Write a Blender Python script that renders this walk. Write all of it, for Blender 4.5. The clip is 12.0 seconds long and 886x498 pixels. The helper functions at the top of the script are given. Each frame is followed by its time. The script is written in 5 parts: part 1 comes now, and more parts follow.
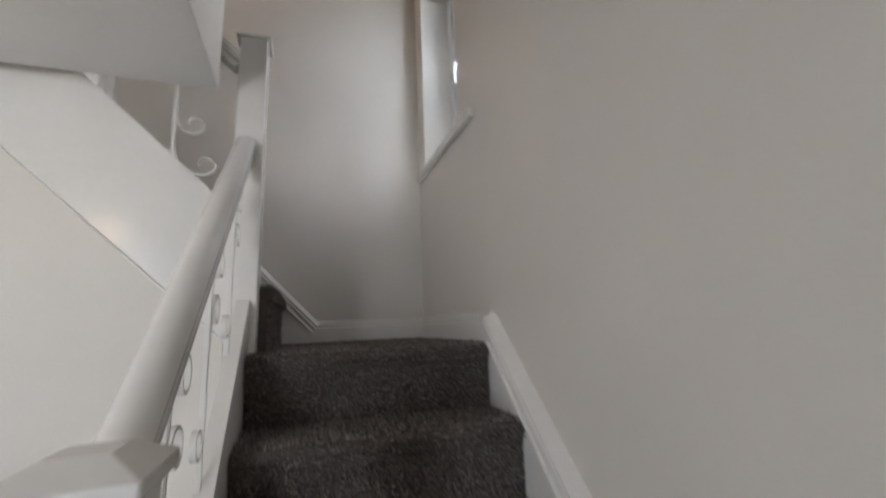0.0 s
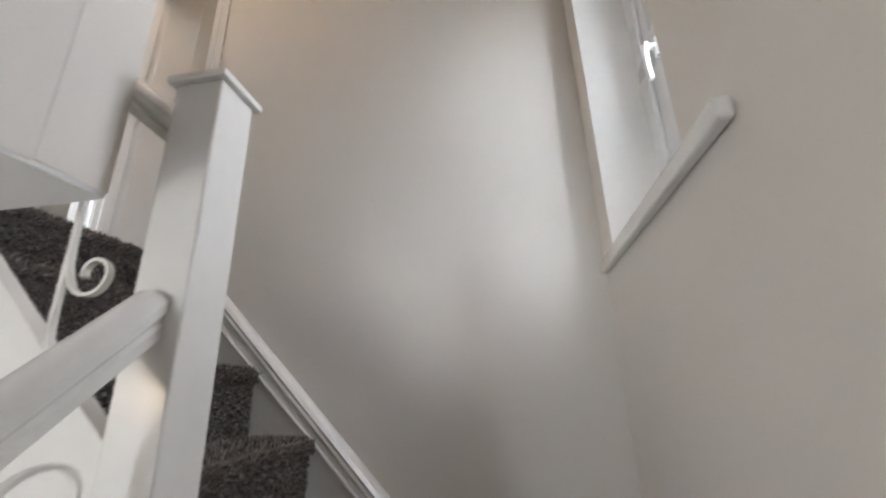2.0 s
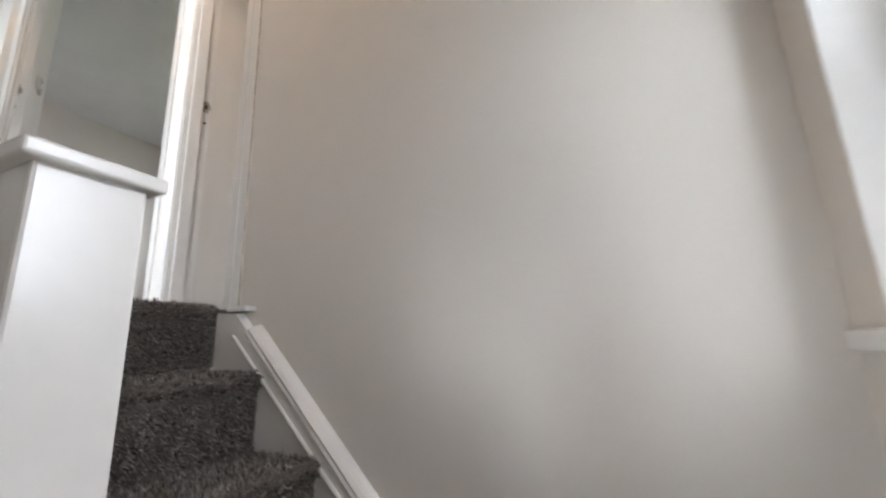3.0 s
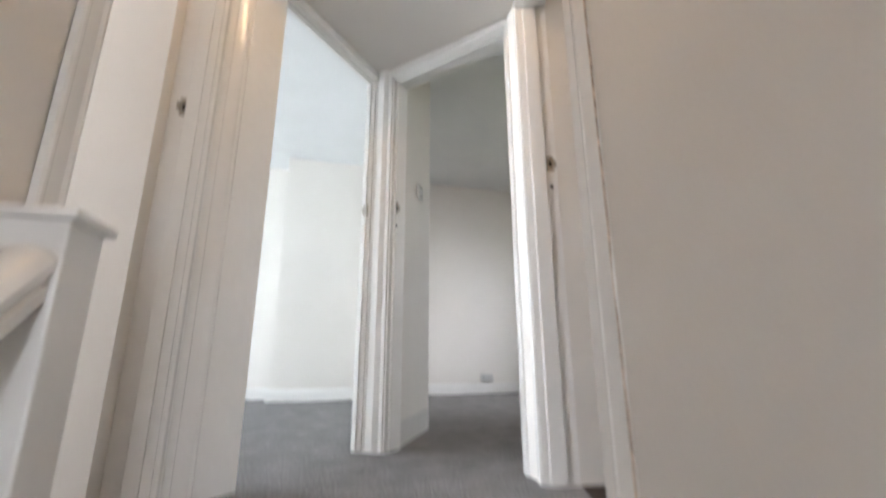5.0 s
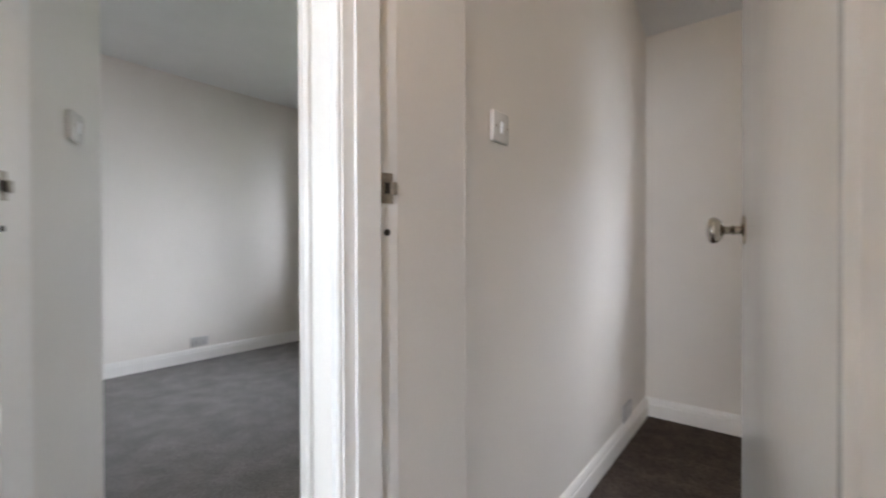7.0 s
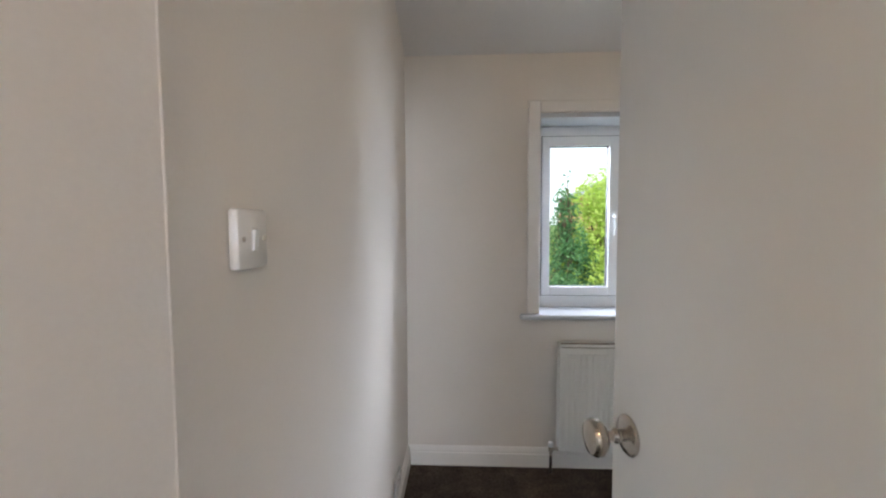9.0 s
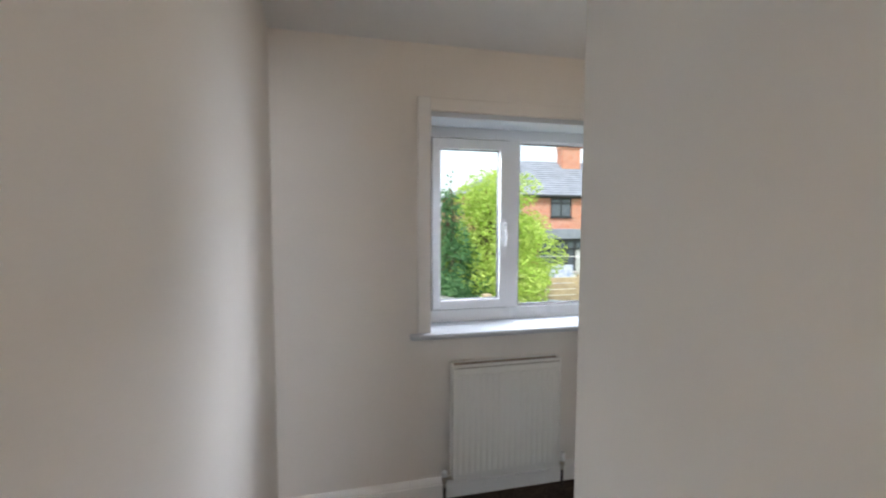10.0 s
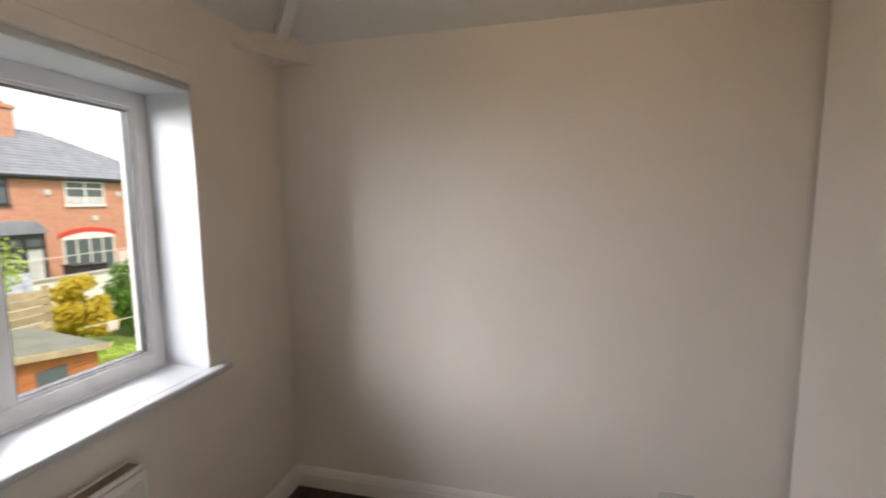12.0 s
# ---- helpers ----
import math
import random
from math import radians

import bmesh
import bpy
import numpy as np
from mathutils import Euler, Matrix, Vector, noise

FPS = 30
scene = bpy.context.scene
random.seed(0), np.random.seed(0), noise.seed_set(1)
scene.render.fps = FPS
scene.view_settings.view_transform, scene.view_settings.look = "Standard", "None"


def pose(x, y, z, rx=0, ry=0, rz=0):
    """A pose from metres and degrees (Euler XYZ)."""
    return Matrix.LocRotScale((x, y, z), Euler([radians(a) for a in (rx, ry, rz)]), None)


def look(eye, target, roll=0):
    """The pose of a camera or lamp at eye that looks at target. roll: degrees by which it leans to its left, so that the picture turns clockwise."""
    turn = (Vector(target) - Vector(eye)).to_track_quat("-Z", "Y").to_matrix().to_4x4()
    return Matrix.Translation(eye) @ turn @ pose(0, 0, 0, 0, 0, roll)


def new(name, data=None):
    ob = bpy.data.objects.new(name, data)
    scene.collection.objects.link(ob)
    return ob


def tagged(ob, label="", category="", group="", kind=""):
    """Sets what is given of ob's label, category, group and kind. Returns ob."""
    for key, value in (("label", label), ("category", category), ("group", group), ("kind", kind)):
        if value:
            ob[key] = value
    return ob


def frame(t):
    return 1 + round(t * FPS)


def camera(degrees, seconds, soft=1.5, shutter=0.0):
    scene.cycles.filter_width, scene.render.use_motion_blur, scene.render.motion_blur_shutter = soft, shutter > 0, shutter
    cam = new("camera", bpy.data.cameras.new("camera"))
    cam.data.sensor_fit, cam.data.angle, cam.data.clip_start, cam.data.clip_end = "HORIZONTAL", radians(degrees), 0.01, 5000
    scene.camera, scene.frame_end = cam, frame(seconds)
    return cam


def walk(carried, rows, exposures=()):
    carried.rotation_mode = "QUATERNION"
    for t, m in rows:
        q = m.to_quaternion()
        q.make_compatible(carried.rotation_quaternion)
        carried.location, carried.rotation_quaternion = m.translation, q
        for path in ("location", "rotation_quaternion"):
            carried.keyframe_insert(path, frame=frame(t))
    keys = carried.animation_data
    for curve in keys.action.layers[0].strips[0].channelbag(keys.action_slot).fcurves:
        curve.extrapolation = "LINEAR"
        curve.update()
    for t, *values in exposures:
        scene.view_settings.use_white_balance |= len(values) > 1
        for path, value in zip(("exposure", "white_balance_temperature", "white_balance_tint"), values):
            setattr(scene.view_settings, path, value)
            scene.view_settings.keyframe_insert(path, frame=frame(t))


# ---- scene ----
cam = camera(93.2, 12.0, soft=2.1, shutter=0.4)
PATH = [
    (0, (-0.660, -2.380, -1.048), (-0.036, -0.514, -0.685), -2.2),
    (0.5, (-0.482, -2.160, -0.977), (-0.301, -0.266, -0.361), -1.1),
    (1, (-0.350, -1.900, -0.891), (-0.434, -0.059, -0.114), -0.4),
    (1.5, (-0.291, -1.658, -0.696), (-0.553, 0.179, 0.050), -0.6),
    (2, (-0.334, -1.433, -0.534), (-0.620, 0.440, 0.107), -1.7),
    (2.5, (-0.284, -1.198, -0.336), (-0.803, 0.652, 0.220), -1.8),
    (2.7, (-0.315, -1.133, -0.258), (-0.924, 0.707, 0.243), -2.0),
    (4.3, (-0.704, -0.594, 0.172), (-2.450, 0.380, 0.225), 0.3),
    (4.5, (-0.787, -0.523, 0.211), (-2.622, 0.271, 0.269), 0.4),
    (4.8, (-0.896, -0.500, 0.305), (-2.779, 0.103, 0.610), -0.0),
    (5, (-0.984, -0.470, 0.419), (-2.860, 0.014, 0.916), -0.2),
    (5.2, (-1.072, -0.427, 0.514), (-2.909, -0.021, 1.194), -0.7),
    (5.5, (-1.207, -0.422, 0.649), (-3.043, 0.044, 1.290), -0.7),
    (6, (-1.437, -0.441, 0.810), (-3.198, 0.452, 1.127), 0.0),
    (6.5, (-1.601, -0.359, 0.935), (-3.165, 0.885, 1.032), 0.4),
    (6.8, (-1.665, -0.332, 1.011), (-3.063, 1.098, 1.032), -0.1),
    (7, (-1.706, -0.308, 1.037), (-2.948, 1.260, 1.023), -0.2),
    (7.1, (-1.744, -0.307, 1.053), (-2.894, 1.329, 1.019), -0.3),
    (7.5, (-1.810, -0.268, 1.166), (-2.633, 1.553, 1.088), -0.4),
    (7.7, (-1.831, -0.242, 1.202), (-2.500, 1.642, 1.106), -0.6),
    (9.3, (-2.024, 0.202, 1.409), (-1.991, 2.199, 1.291), -0.2),
    (9.5, (-2.027, 0.244, 1.417), (-1.890, 2.236, 1.306), -0.2),
    (10, (-1.996, 0.413, 1.455), (-1.543, 2.356, 1.315), 0.2),
    (10.3, (-2.003, 0.564, 1.468), (-1.261, 2.418, 1.338), 0.1),
    (10.5, (-1.993, 0.652, 1.499), (-1.053, 2.411, 1.352), 0.0),
    (11, (-1.934, 0.860, 1.510), (-0.538, 2.284, 1.356), -0.5),
    (11.2, (-1.936, 0.946, 1.527), (-0.377, 2.187, 1.361), -0.3),
    (11.6, (-1.907, 1.052, 1.543), (-0.104, 1.895, 1.346), -0.3),
    (12, (-1.881, 1.160, 1.535), (0.052, 1.628, 1.317), -0.5),
]
walk(cam, [(t, look(eye, target, roll)) for t, eye, target, roll in PATH],
     exposures=[(0, -0.28, 6500, 10), (1.0, 0.05, 6500, 10), (1.5, 0.15, 6500, 10), (2.7, 0.15, 6600, 10), (4.5, 0.15, 6600, 10), (5.2, 0.22, 6600, 11), (6.0, 0.12, 6500, 10), (7.5, 0.05, 6400, 10),
                (9.5, 0.0, 6300, 9), (10.5, -0.13, 6400, 9), (11.2, -0.18, 6700, 10), (12, -0.28, 7250, 14)])

# ---- world, sun and lights ----
world = bpy.data.worlds.new("world")
scene.world = world
world.use_nodes = True
wn = world.node_tree.nodes
sky = wn.new("ShaderNodeTexSky")
sky.sky_type, sky.sun_disc = "NISHITA", False
sky.sun_elevation, sky.sun_rotation = radians(48), radians(150)
sky.air_density, sky.dust_density = 1.0, 3.0
haze = wn.new("ShaderNodeMixRGB")
haze.inputs[0].default_value = 0.7
haze.inputs[2].default_value = (12.5, 13.2, 13.8, 1)
world.node_tree.links.new(sky.outputs[0], haze.inputs[1])
world.node_tree.links.new(haze.outputs[0], wn["Background"].inputs[0])
wn["Background"].inputs[1].default_value = 0.15


def lamp(name, kind, m, energy, colour, **settings):
    data = bpy.data.lights.new(name, kind)
    data.energy, data.color = energy, colour
    if kind == "AREA":
        data.shape, data.size, data.size_y = "RECTANGLE", settings["size"], settings["size_y"]
        data.spread = settings.get("spread", math.pi)
    elif kind == "SUN":
        data.angle = settings["angle"]
    else:
        data.shadow_soft_size = settings["radius"]
    ob = new(name, data)
    ob.matrix_world = m
    return ob


# soft sun from behind the house, over the gardens
lamp("sun", "SUN", look((0, 0, 0), (0.45, 0.6, -0.95)), 5.0, (1.0, 0.95, 0.86), angle=radians(12))
DAY = (0.84, 0.89, 1.0)
WARM = (1.0, 0.68, 0.40)
# added area lamps standing in for the sky, most outside the windows and unseen
lamp("skylight_stair", "AREA", look((0.262, -0.49, 0.45), (-1.0, -0.49, 0.30)), 6.0, DAY, size=0.23, size_y=0.90)
lamp("skylight_stair_side", "AREA", look((0.95, -1.35, 0.85), (-0.15, -0.05, 0.35)), 5, DAY, size=0.40, size_y=1.0)
lamp("skylight_box_room_west", "AREA", look((-2.60, 4.90, 2.50), (-0.3, 1.4, 0.70)), 250, DAY, size=2.2, size_y=2.2)
lamp("skylight_box_room_east", "AREA", look((3.35, 4.70, 1.80), (-1.8, 1.6, 0.8)), 360, DAY, size=2.2, size_y=2.2)
lamp("skylight_box_room_high", "AREA", look((0.75, 4.30, 2.90), (-2.3, 0.9, 0.6)), 190, DAY, size=1.8, size_y=0.8)
lamp("skylight_back_room", "AREA", look((-3.45, 3.35, 2.0), (-5.84, 0.85, 0.40)), 36, DAY, size=1.8, size_y=1.2)
lamp("skylight_front_room", "AREA", look((-4.4, -4.9, 1.6), (-4.4, 0, 0.8)), 180, (0.74, 0.86, 1.0), size=2.4, size_y=1.6)
# fill for the landing and hall through two added openings out of view
lamp("fill_small_room", "AREA", look((-1.3, -4.9, 1.6), (-2.4, -1.0, 1.0)), 200, DAY, size=1.2, size_y=1.6)
lamp("fill_front_door", "AREA", look((-2.62, -4.8, -1.2), (0.0, -1.3, -1.1)), 72, DAY, size=1.5, size_y=1.9)
# the lamps of the stairs, the box room, the back room and the hall
lamp("stairs_bulb", "POINT", pose(-1.90, -0.42, 2.26), 8.5, WARM, radius=0.05)
lamp("box_room_bulb", "POINT", pose(-0.95, 1.05, 2.28), 5.2, (1.0, 0.74, 0.50), radius=0.05)
lamp("back_room_bulb", "POINT", pose(-3.6, 1.45, 2.32), 1.2, WARM, radius=0.05)
lamp("hall_bulb", "POINT", pose(-1.62, -1.80, -0.52), 4.0, (1.0, 0.78, 0.56), radius=0.05)


# ---- materials ----
def material(name, colour, rough=0.5, metal=0.0, grain=0.0, grain_size=60.0, stain=0.06, stain_size=3.0, bump=0.0, bump_size=None, random=0.0, spec=0.5):
    """A principled surface with broad stains, fine grain, bump and a change from piece to piece."""
    mat = bpy.data.materials.new(name)
    mat.use_nodes = True
    t = mat.node_tree
    n, l = t.nodes, t.links
    b = n["Principled BSDF"]
    b.inputs["Roughness"].default_value, b.inputs["Metallic"].default_value = rough, metal
    b.inputs["Specular IOR Level"].default_value = spec
    co = n.new("ShaderNodeTexCoord")
    col = n.new("ShaderNodeRGB")
    col.outputs[0].default_value = (*colour, 1)
    out = col.outputs[0]

    def vary(source, low, high, out):
        ramp = n.new("ShaderNodeMapRange")
        ramp.inputs["From Min"].default_value, ramp.inputs["From Max"].default_value = 0.3, 0.7
        ramp.inputs["To Min"].default_value, ramp.inputs["To Max"].default_value = low, high
        l.new(source, ramp.inputs["Value"])
        mul = n.new("ShaderNodeVectorMath")
        mul.operation = "SCALE"
        l.new(out, mul.inputs[0])
        l.new(ramp.outputs[0], mul.inputs["Scale"])
        return mul.outputs[0]

    def cloud(size, detail):
        tex = n.new("ShaderNodeTexNoise")
        tex.inputs["Scale"].default_value, tex.inputs["Detail"].default_value = size, detail
        l.new(co.outputs["Object"], tex.inputs["Vector"])
        return tex.outputs["Fac"]

    if stain:
        big = cloud(stain_size, 4)
        out = vary(big, 1 - stain, 1 + stain, out)
        r = n.new("ShaderNodeMapRange")
        r.inputs["To Min"].default_value, r.inputs["To Max"].default_value = rough * 0.85, min(1, rough * 1.15)
        l.new(big, r.inputs["Value"])
        l.new(r.outputs[0], b.inputs["Roughness"])
    if grain:
        out = vary(cloud(grain_size, 3), 1 - grain, 1 + grain, out)
    if random:
        info = n.new("ShaderNodeObjectInfo")
        out = vary(info.outputs["Random"], 1 - random, 1 + random, out)
    l.new(out, b.inputs["Base Color"])
    if bump:
        bm_ = n.new("ShaderNodeBump")
        bm_.inputs["Strength"].default_value, bm_.inputs["Distance"].default_value = bump, 0.004
        l.new(cloud(bump_size or grain_size, 4), bm_.inputs["Height"])
        l.new(bm_.outputs[0], b.inputs["Normal"])
    return mat


M_WALL = material("cream_emulsion", (0.74, 0.70, 0.65), 0.62, stain=0.025, stain_size=2.2, grain=0.012, grain_size=140, bump=0.10, bump_size=160)
M_CEIL = material("white_ceiling_paint", (0.72, 0.72, 0.71), 0.8, stain=0.03, grain=0.01, bump=0.12, bump_size=90)
M_TRIM = material("white_gloss_paint", (0.80, 0.78, 0.75), 0.22, stain=0.02, stain_size=5, grain=0.01, grain_size=40, bump=0.06, bump_size=28)
M_DOOR = material("white_satin_door_paint", (0.76, 0.74, 0.70), 0.20, stain=0.02, stain_size=3, bump=0.07, bump_size=30)
M_UPVC = material("white_plastic", (0.80, 0.81, 0.82), 0.28, stain=0.02)
M_SWITCH = material("ivory_plastic", (0.70, 0.68, 0.65), 0.25, stain=0.015, stain_size=20)
M_SOCKET = material("grey_white_socket_plastic", (0.50, 0.49, 0.48), 0.35, stain=0.03, stain_size=20)
M_NICKEL = material("brushed_nickel", (0.46, 0.42, 0.37), 0.16, 1.0, stain=0.08, stain_size=40, grain=0.05, grain_size=200)
M_STEEL = material("tarnished_steel", (0.40, 0.36, 0.31), 0.38, 1.0, stain=0.25, stain_size=60)
M_DARK = material("dark_void", (0.02, 0.018, 0.015), 0.8, stain=0)
M_COPPER = material("painted_black_pipe", (0.06, 0.045, 0.04), 0.4, 0.4, stain=0.1)
M_SEAL = material("black_rubber_seal", (0.05, 0.05, 0.055), 0.6, stain=0.05)
M_RAD = material("white_radiator_enamel", (0.74, 0.73, 0.69), 0.3, stain=0.02, stain_size=4)
M_IRON = material("white_painted_iron", (0.80, 0.78, 0.74), 0.25, stain=0.03, stain_size=12, bump=0.15, bump_size=50)
# reveal white greyed in its colour to offset the strong box room window lamps
M_REVEAL = material("dimmed_white_reveal_paint", (0.52, 0.54, 0.57), 0.45, stain=0.03, stain_size=6, bump=0.05, bump_size=40)
M_CARPET = material("dark_grey_pile_carpet", (0.125, 0.108, 0.098), 0.95, grain=0.55, grain_size=260, stain=0.16, stain_size=9, bump=1.0, bump_size=240, spec=0.1)
M_CARPET_DARK = material("dark_brown_pile_carpet", (0.062, 0.048, 0.040), 0.95, grain=0.5, grain_size=120, stain=0.3, stain_size=10, bump=1.0, bump_size=120, spec=0.1)
M_CARPET2 = material("mid_grey_pile_carpet", (0.21, 0.20, 0.198), 0.95, grain=0.45, grain_size=110, stain=0.16, stain_size=7, bump=1.0, bump_size=120, spec=0.1)


M_PILE = bpy.data.materials.new("carpet_pile_yarn")
M_PILE.use_nodes = True
_n, _l = M_PILE.node_tree.nodes, M_PILE.node_tree.links
_g, _r = _n.new("ShaderNodeNewGeometry"), _n.new("ShaderNodeValToRGB")
_r.color_ramp.elements[0].color, _r.color_ramp.elements[1].color = (0.045, 0.037, 0.033, 1), (0.42, 0.38, 0.35, 1)
_l.new(_g.outputs["Random Per Island"], _r.inputs[0])
_l.new(_r.outputs[0], _n["Principled BSDF"].inputs["Base Color"])
_n["Principled BSDF"].inputs["Roughness"].default_value = 0.9
_n["Principled BSDF"].inputs["Specular IOR Level"].default_value = 0.1


def glass_material(name, rough):
    mat = bpy.data.materials.new(name)
    mat.use_nodes = True
    b = mat.node_tree.nodes["Principled BSDF"]
    b.inputs["Transmission Weight"].default_value = 1.0
    b.inputs["Roughness"].default_value, b.inputs["IOR"].default_value = rough, 1.02
    b.inputs["Base Color"].default_value = (0.97, 0.99, 0.99, 1)
    return mat


M_GLASS = glass_material("clear_glass", 0.0)
M_FROST = glass_material("obscured_glass", 0.45)

# ---- building helpers ----
def part(name, bm, mat, parent=None, label=""):
    """Links a bmesh as one mesh object, under a thing or a part if one is given."""
    mesh = bpy.data.meshes.new(name)
    bmesh.ops.recalc_face_normals(bm, faces=bm.faces)
    bm.to_mesh(mesh)
    bm.free()
    mesh.materials.append(mat)
    ob = new(name, mesh)
    if parent is not None:
        ob.parent = parent
        bpy.context.view_layer.update()
        ob.matrix_parent_inverse = parent.matrix_world.inverted()
    if label:
        tagged(ob, label)
    return ob


def thing(name, at, label, category, group="", kind=""):
    ob = new(name)
    ob.empty_display_size = 0.1
    ob.location = at
    bpy.context.view_layer.update()
    return tagged(ob, label, category, group, kind)


def smooth(ob, angle=40):
    for p in ob.data.polygons:
        p.use_smooth = True
    ob.data.set_sharp_from_angle(angle=radians(angle))
    return ob


def add_box(bm, lo, hi, m=None, bevel=0.0):
    made = bmesh.ops.create_cube(bm, size=1.0)["verts"]
    c, d = (Vector(lo) + Vector(hi)) / 2, Vector(hi) - Vector(lo)
    for v in made:
        v.co = Vector((v.co.x * d.x, v.co.y * d.y, v.co.z * d.z)) + c
    if bevel:
        edges = list({e for v in made for e in v.link_edges})
        r = bmesh.ops.bevel(bm, geom=edges, offset=bevel, segments=2, affect="EDGES", profile=0.5)
        made = list({v for f in r["faces"] for v in f.verts} | {v for v in made if v.is_valid})
    if m is not None:
        for v in made:
            v.co = m @ v.co
    return made


def box(lo, hi, m=None, bevel=0.0):
    bm = bmesh.new()
    add_box(bm, lo, hi, m, bevel)
    return bm


def add_prism(bm, poly, z0, z1, m=None):
    """An upright prism over a polygon of x, y."""
    a = [bm.verts.new((x, y, z0)) for x, y in poly]
    b = [bm.verts.new((x, y, z1)) for x, y in poly]
    n = len(poly)
    bm.faces.new(a)
    bm.faces.new(b[::-1])
    for i in range(n):
        bm.faces.new((a[i], a[(i + 1) % n], b[(i + 1) % n], b[i]))
    if m is not None:
        for v in a + b:
            v.co = m @ v.co


def prism(poly, z0, z1, m=None):
    bm = bmesh.new()
    add_prism(bm, poly, z0, z1, m)
    return bm


def add_sweep(bm, profile, path, up=(0, 0, 1), close=False, caps=True):
    """A profile of (sideways, up) carried along a path of points; sideways is to the right of the way."""
    path = [Vector(p) for p in path]
    rings, count = [], len(path)
    for i, p in enumerate(path):
        before = path[i - 1] if i or close else None
        after = path[(i + 1) % count] if i + 1 < count or close else None
        d1 = (p - before).normalized() if before is not None else None
        d2 = (after - p).normalized() if after is not None else None
        d = ((d1 or d2) + (d2 or d1)).normalized()
        side = d.cross(Vector(up)).normalized()
        top = side.cross(d).normalized()
        k = 1 / max(0.4, d.dot(d1 or d2))
        flat = side if d1 is None or d2 is None or abs(d1.cross(d2).dot(top)) > abs(d1.cross(d2).dot(side)) else None
        ks, ku = (k, 1) if flat is not None else (1, k)
        rings.append([bm.verts.new(p + side * u * ks + top * v * ku) for u, v in profile])
    n = len(profile)
    for i in range(count if close else count - 1):
        a, b = rings[i], rings[(i + 1) % count]
        for j in range(n):
            bm.faces.new((a[j], a[(j + 1) % n], b[(j + 1) % n], b[j]))
    if caps and not close:
        bm.faces.new(rings[0])
        bm.faces.new(rings[-1][::-1])


def sweep(profile, path, up=(0, 0, 1), close=False):
    bm = bmesh.new()
    add_sweep(bm, profile, path, up, close)
    return bm


def ring(r, n=8, k=1.0):
    return [(r * math.cos(2 * math.pi * i / n), k * r * math.sin(2 * math.pi * i / n)) for i in range(n)]


def add_lathe(bm, profile, m, n=24):
    """Turns (radius, height) points round the z axis, then poses them."""
    rows = []
    for r, h in profile:
        rows.append([bm.verts.new(m @ Vector((r * math.cos(2 * math.pi * i / n), r * math.sin(2 * math.pi * i / n), h))) for i in range(n)])
    for a, b in zip(rows, rows[1:]):
        for i in range(n):
            bm.faces.new((a[i], a[(i + 1) % n], b[(i + 1) % n], b[i]))
    bm.faces.new(rows[0][::-1])
    bm.faces.new(rows[-1])


def lathe(profile, m, n=24):
    bm = bmesh.new()
    add_lathe(bm, profile, m, n)
    return bm


def along(a, b):
    """A frame at a (x, y) with its x axis towards b and its y axis to the left of it."""
    a, b = Vector((*a, 0)), Vector((*b, 0))
    d = (b - a).normalized()
    return Matrix(((d.x, -d.y, 0, a.x), (d.y, d.x, 0, a.y), (0, 0, 1, 0), (0, 0, 0, 1))), (b - a).length


def wall(name, a, b, depth, z0, z1, label, openings=(), mat=None):
    """A wall whose face runs from a to b, with its depth to the left of that way, and openings (s0, s1, bottom, top) through it."""
    m, length = along(a, b)
    bm = bmesh.new()
    at = 0.0
    for s0, s1, lo, hi in sorted(openings):
        if s0 > at:
            add_box(bm, (at, 0, z0), (s0, depth, z1), m)
        if lo > z0:
            add_box(bm, (s0, 0, z0), (s1, depth, lo), m)
        if hi < z1:
            add_box(bm, (s0, 0, hi), (s1, depth, z1), m)
        at = s1
    if at < length:
        add_box(bm, (at, 0, z0), (length, depth, z1), m)
    return tagged(part(name, bm, mat or M_WALL), label, "wall", kind="structure")


SKIRT = [(0, 0), (0.016, 0), (0.016, 0.078), (0.012, 0.084), (0.013, 0.090), (0.009, 0.104), (0.004, 0.114), (0, 0.116)]


def skirting(path, z, label="white gloss skirting board along the wall"):
    """A skirting along the foot of a wall that lies to the left of the way."""
    ob = part("baseboard", sweep(SKIRT, [(x, y, z) for x, y in path]), M_TRIM)
    return tagged(ob, label, "skirting", kind="structure")


# ---- the large structure ----
TOP = 2.55      # flat ceilings upstairs
HALL = -2.62    # floor of the hall
X3W, X3E, Y3S, Y3N = -2.322, 0.03, 0.165, 2.46   # the box room
FAR = -5.84     # far walls of the two big rooms

# gable wall with the stair window, then its stretch along the box room
wall("wall_gable", (0, 0), (0, -4.3), 0.30, HALL, TOP, "cream painted gable wall beside the stairs",
     [(0.135, 0.710, -0.150, 1.010)])
wall("wall_gable_box_room", (X3E, 2.86), (X3E, 0.0), 0.27, HALL, TOP, "cream painted outer wall of the box room")
# end wall of the stairs, which closes the box room too
wall("wall_stair_end", (-1.605, 0), (0, 0), Y3S, HALL, TOP, "cream painted end wall of the stairs")
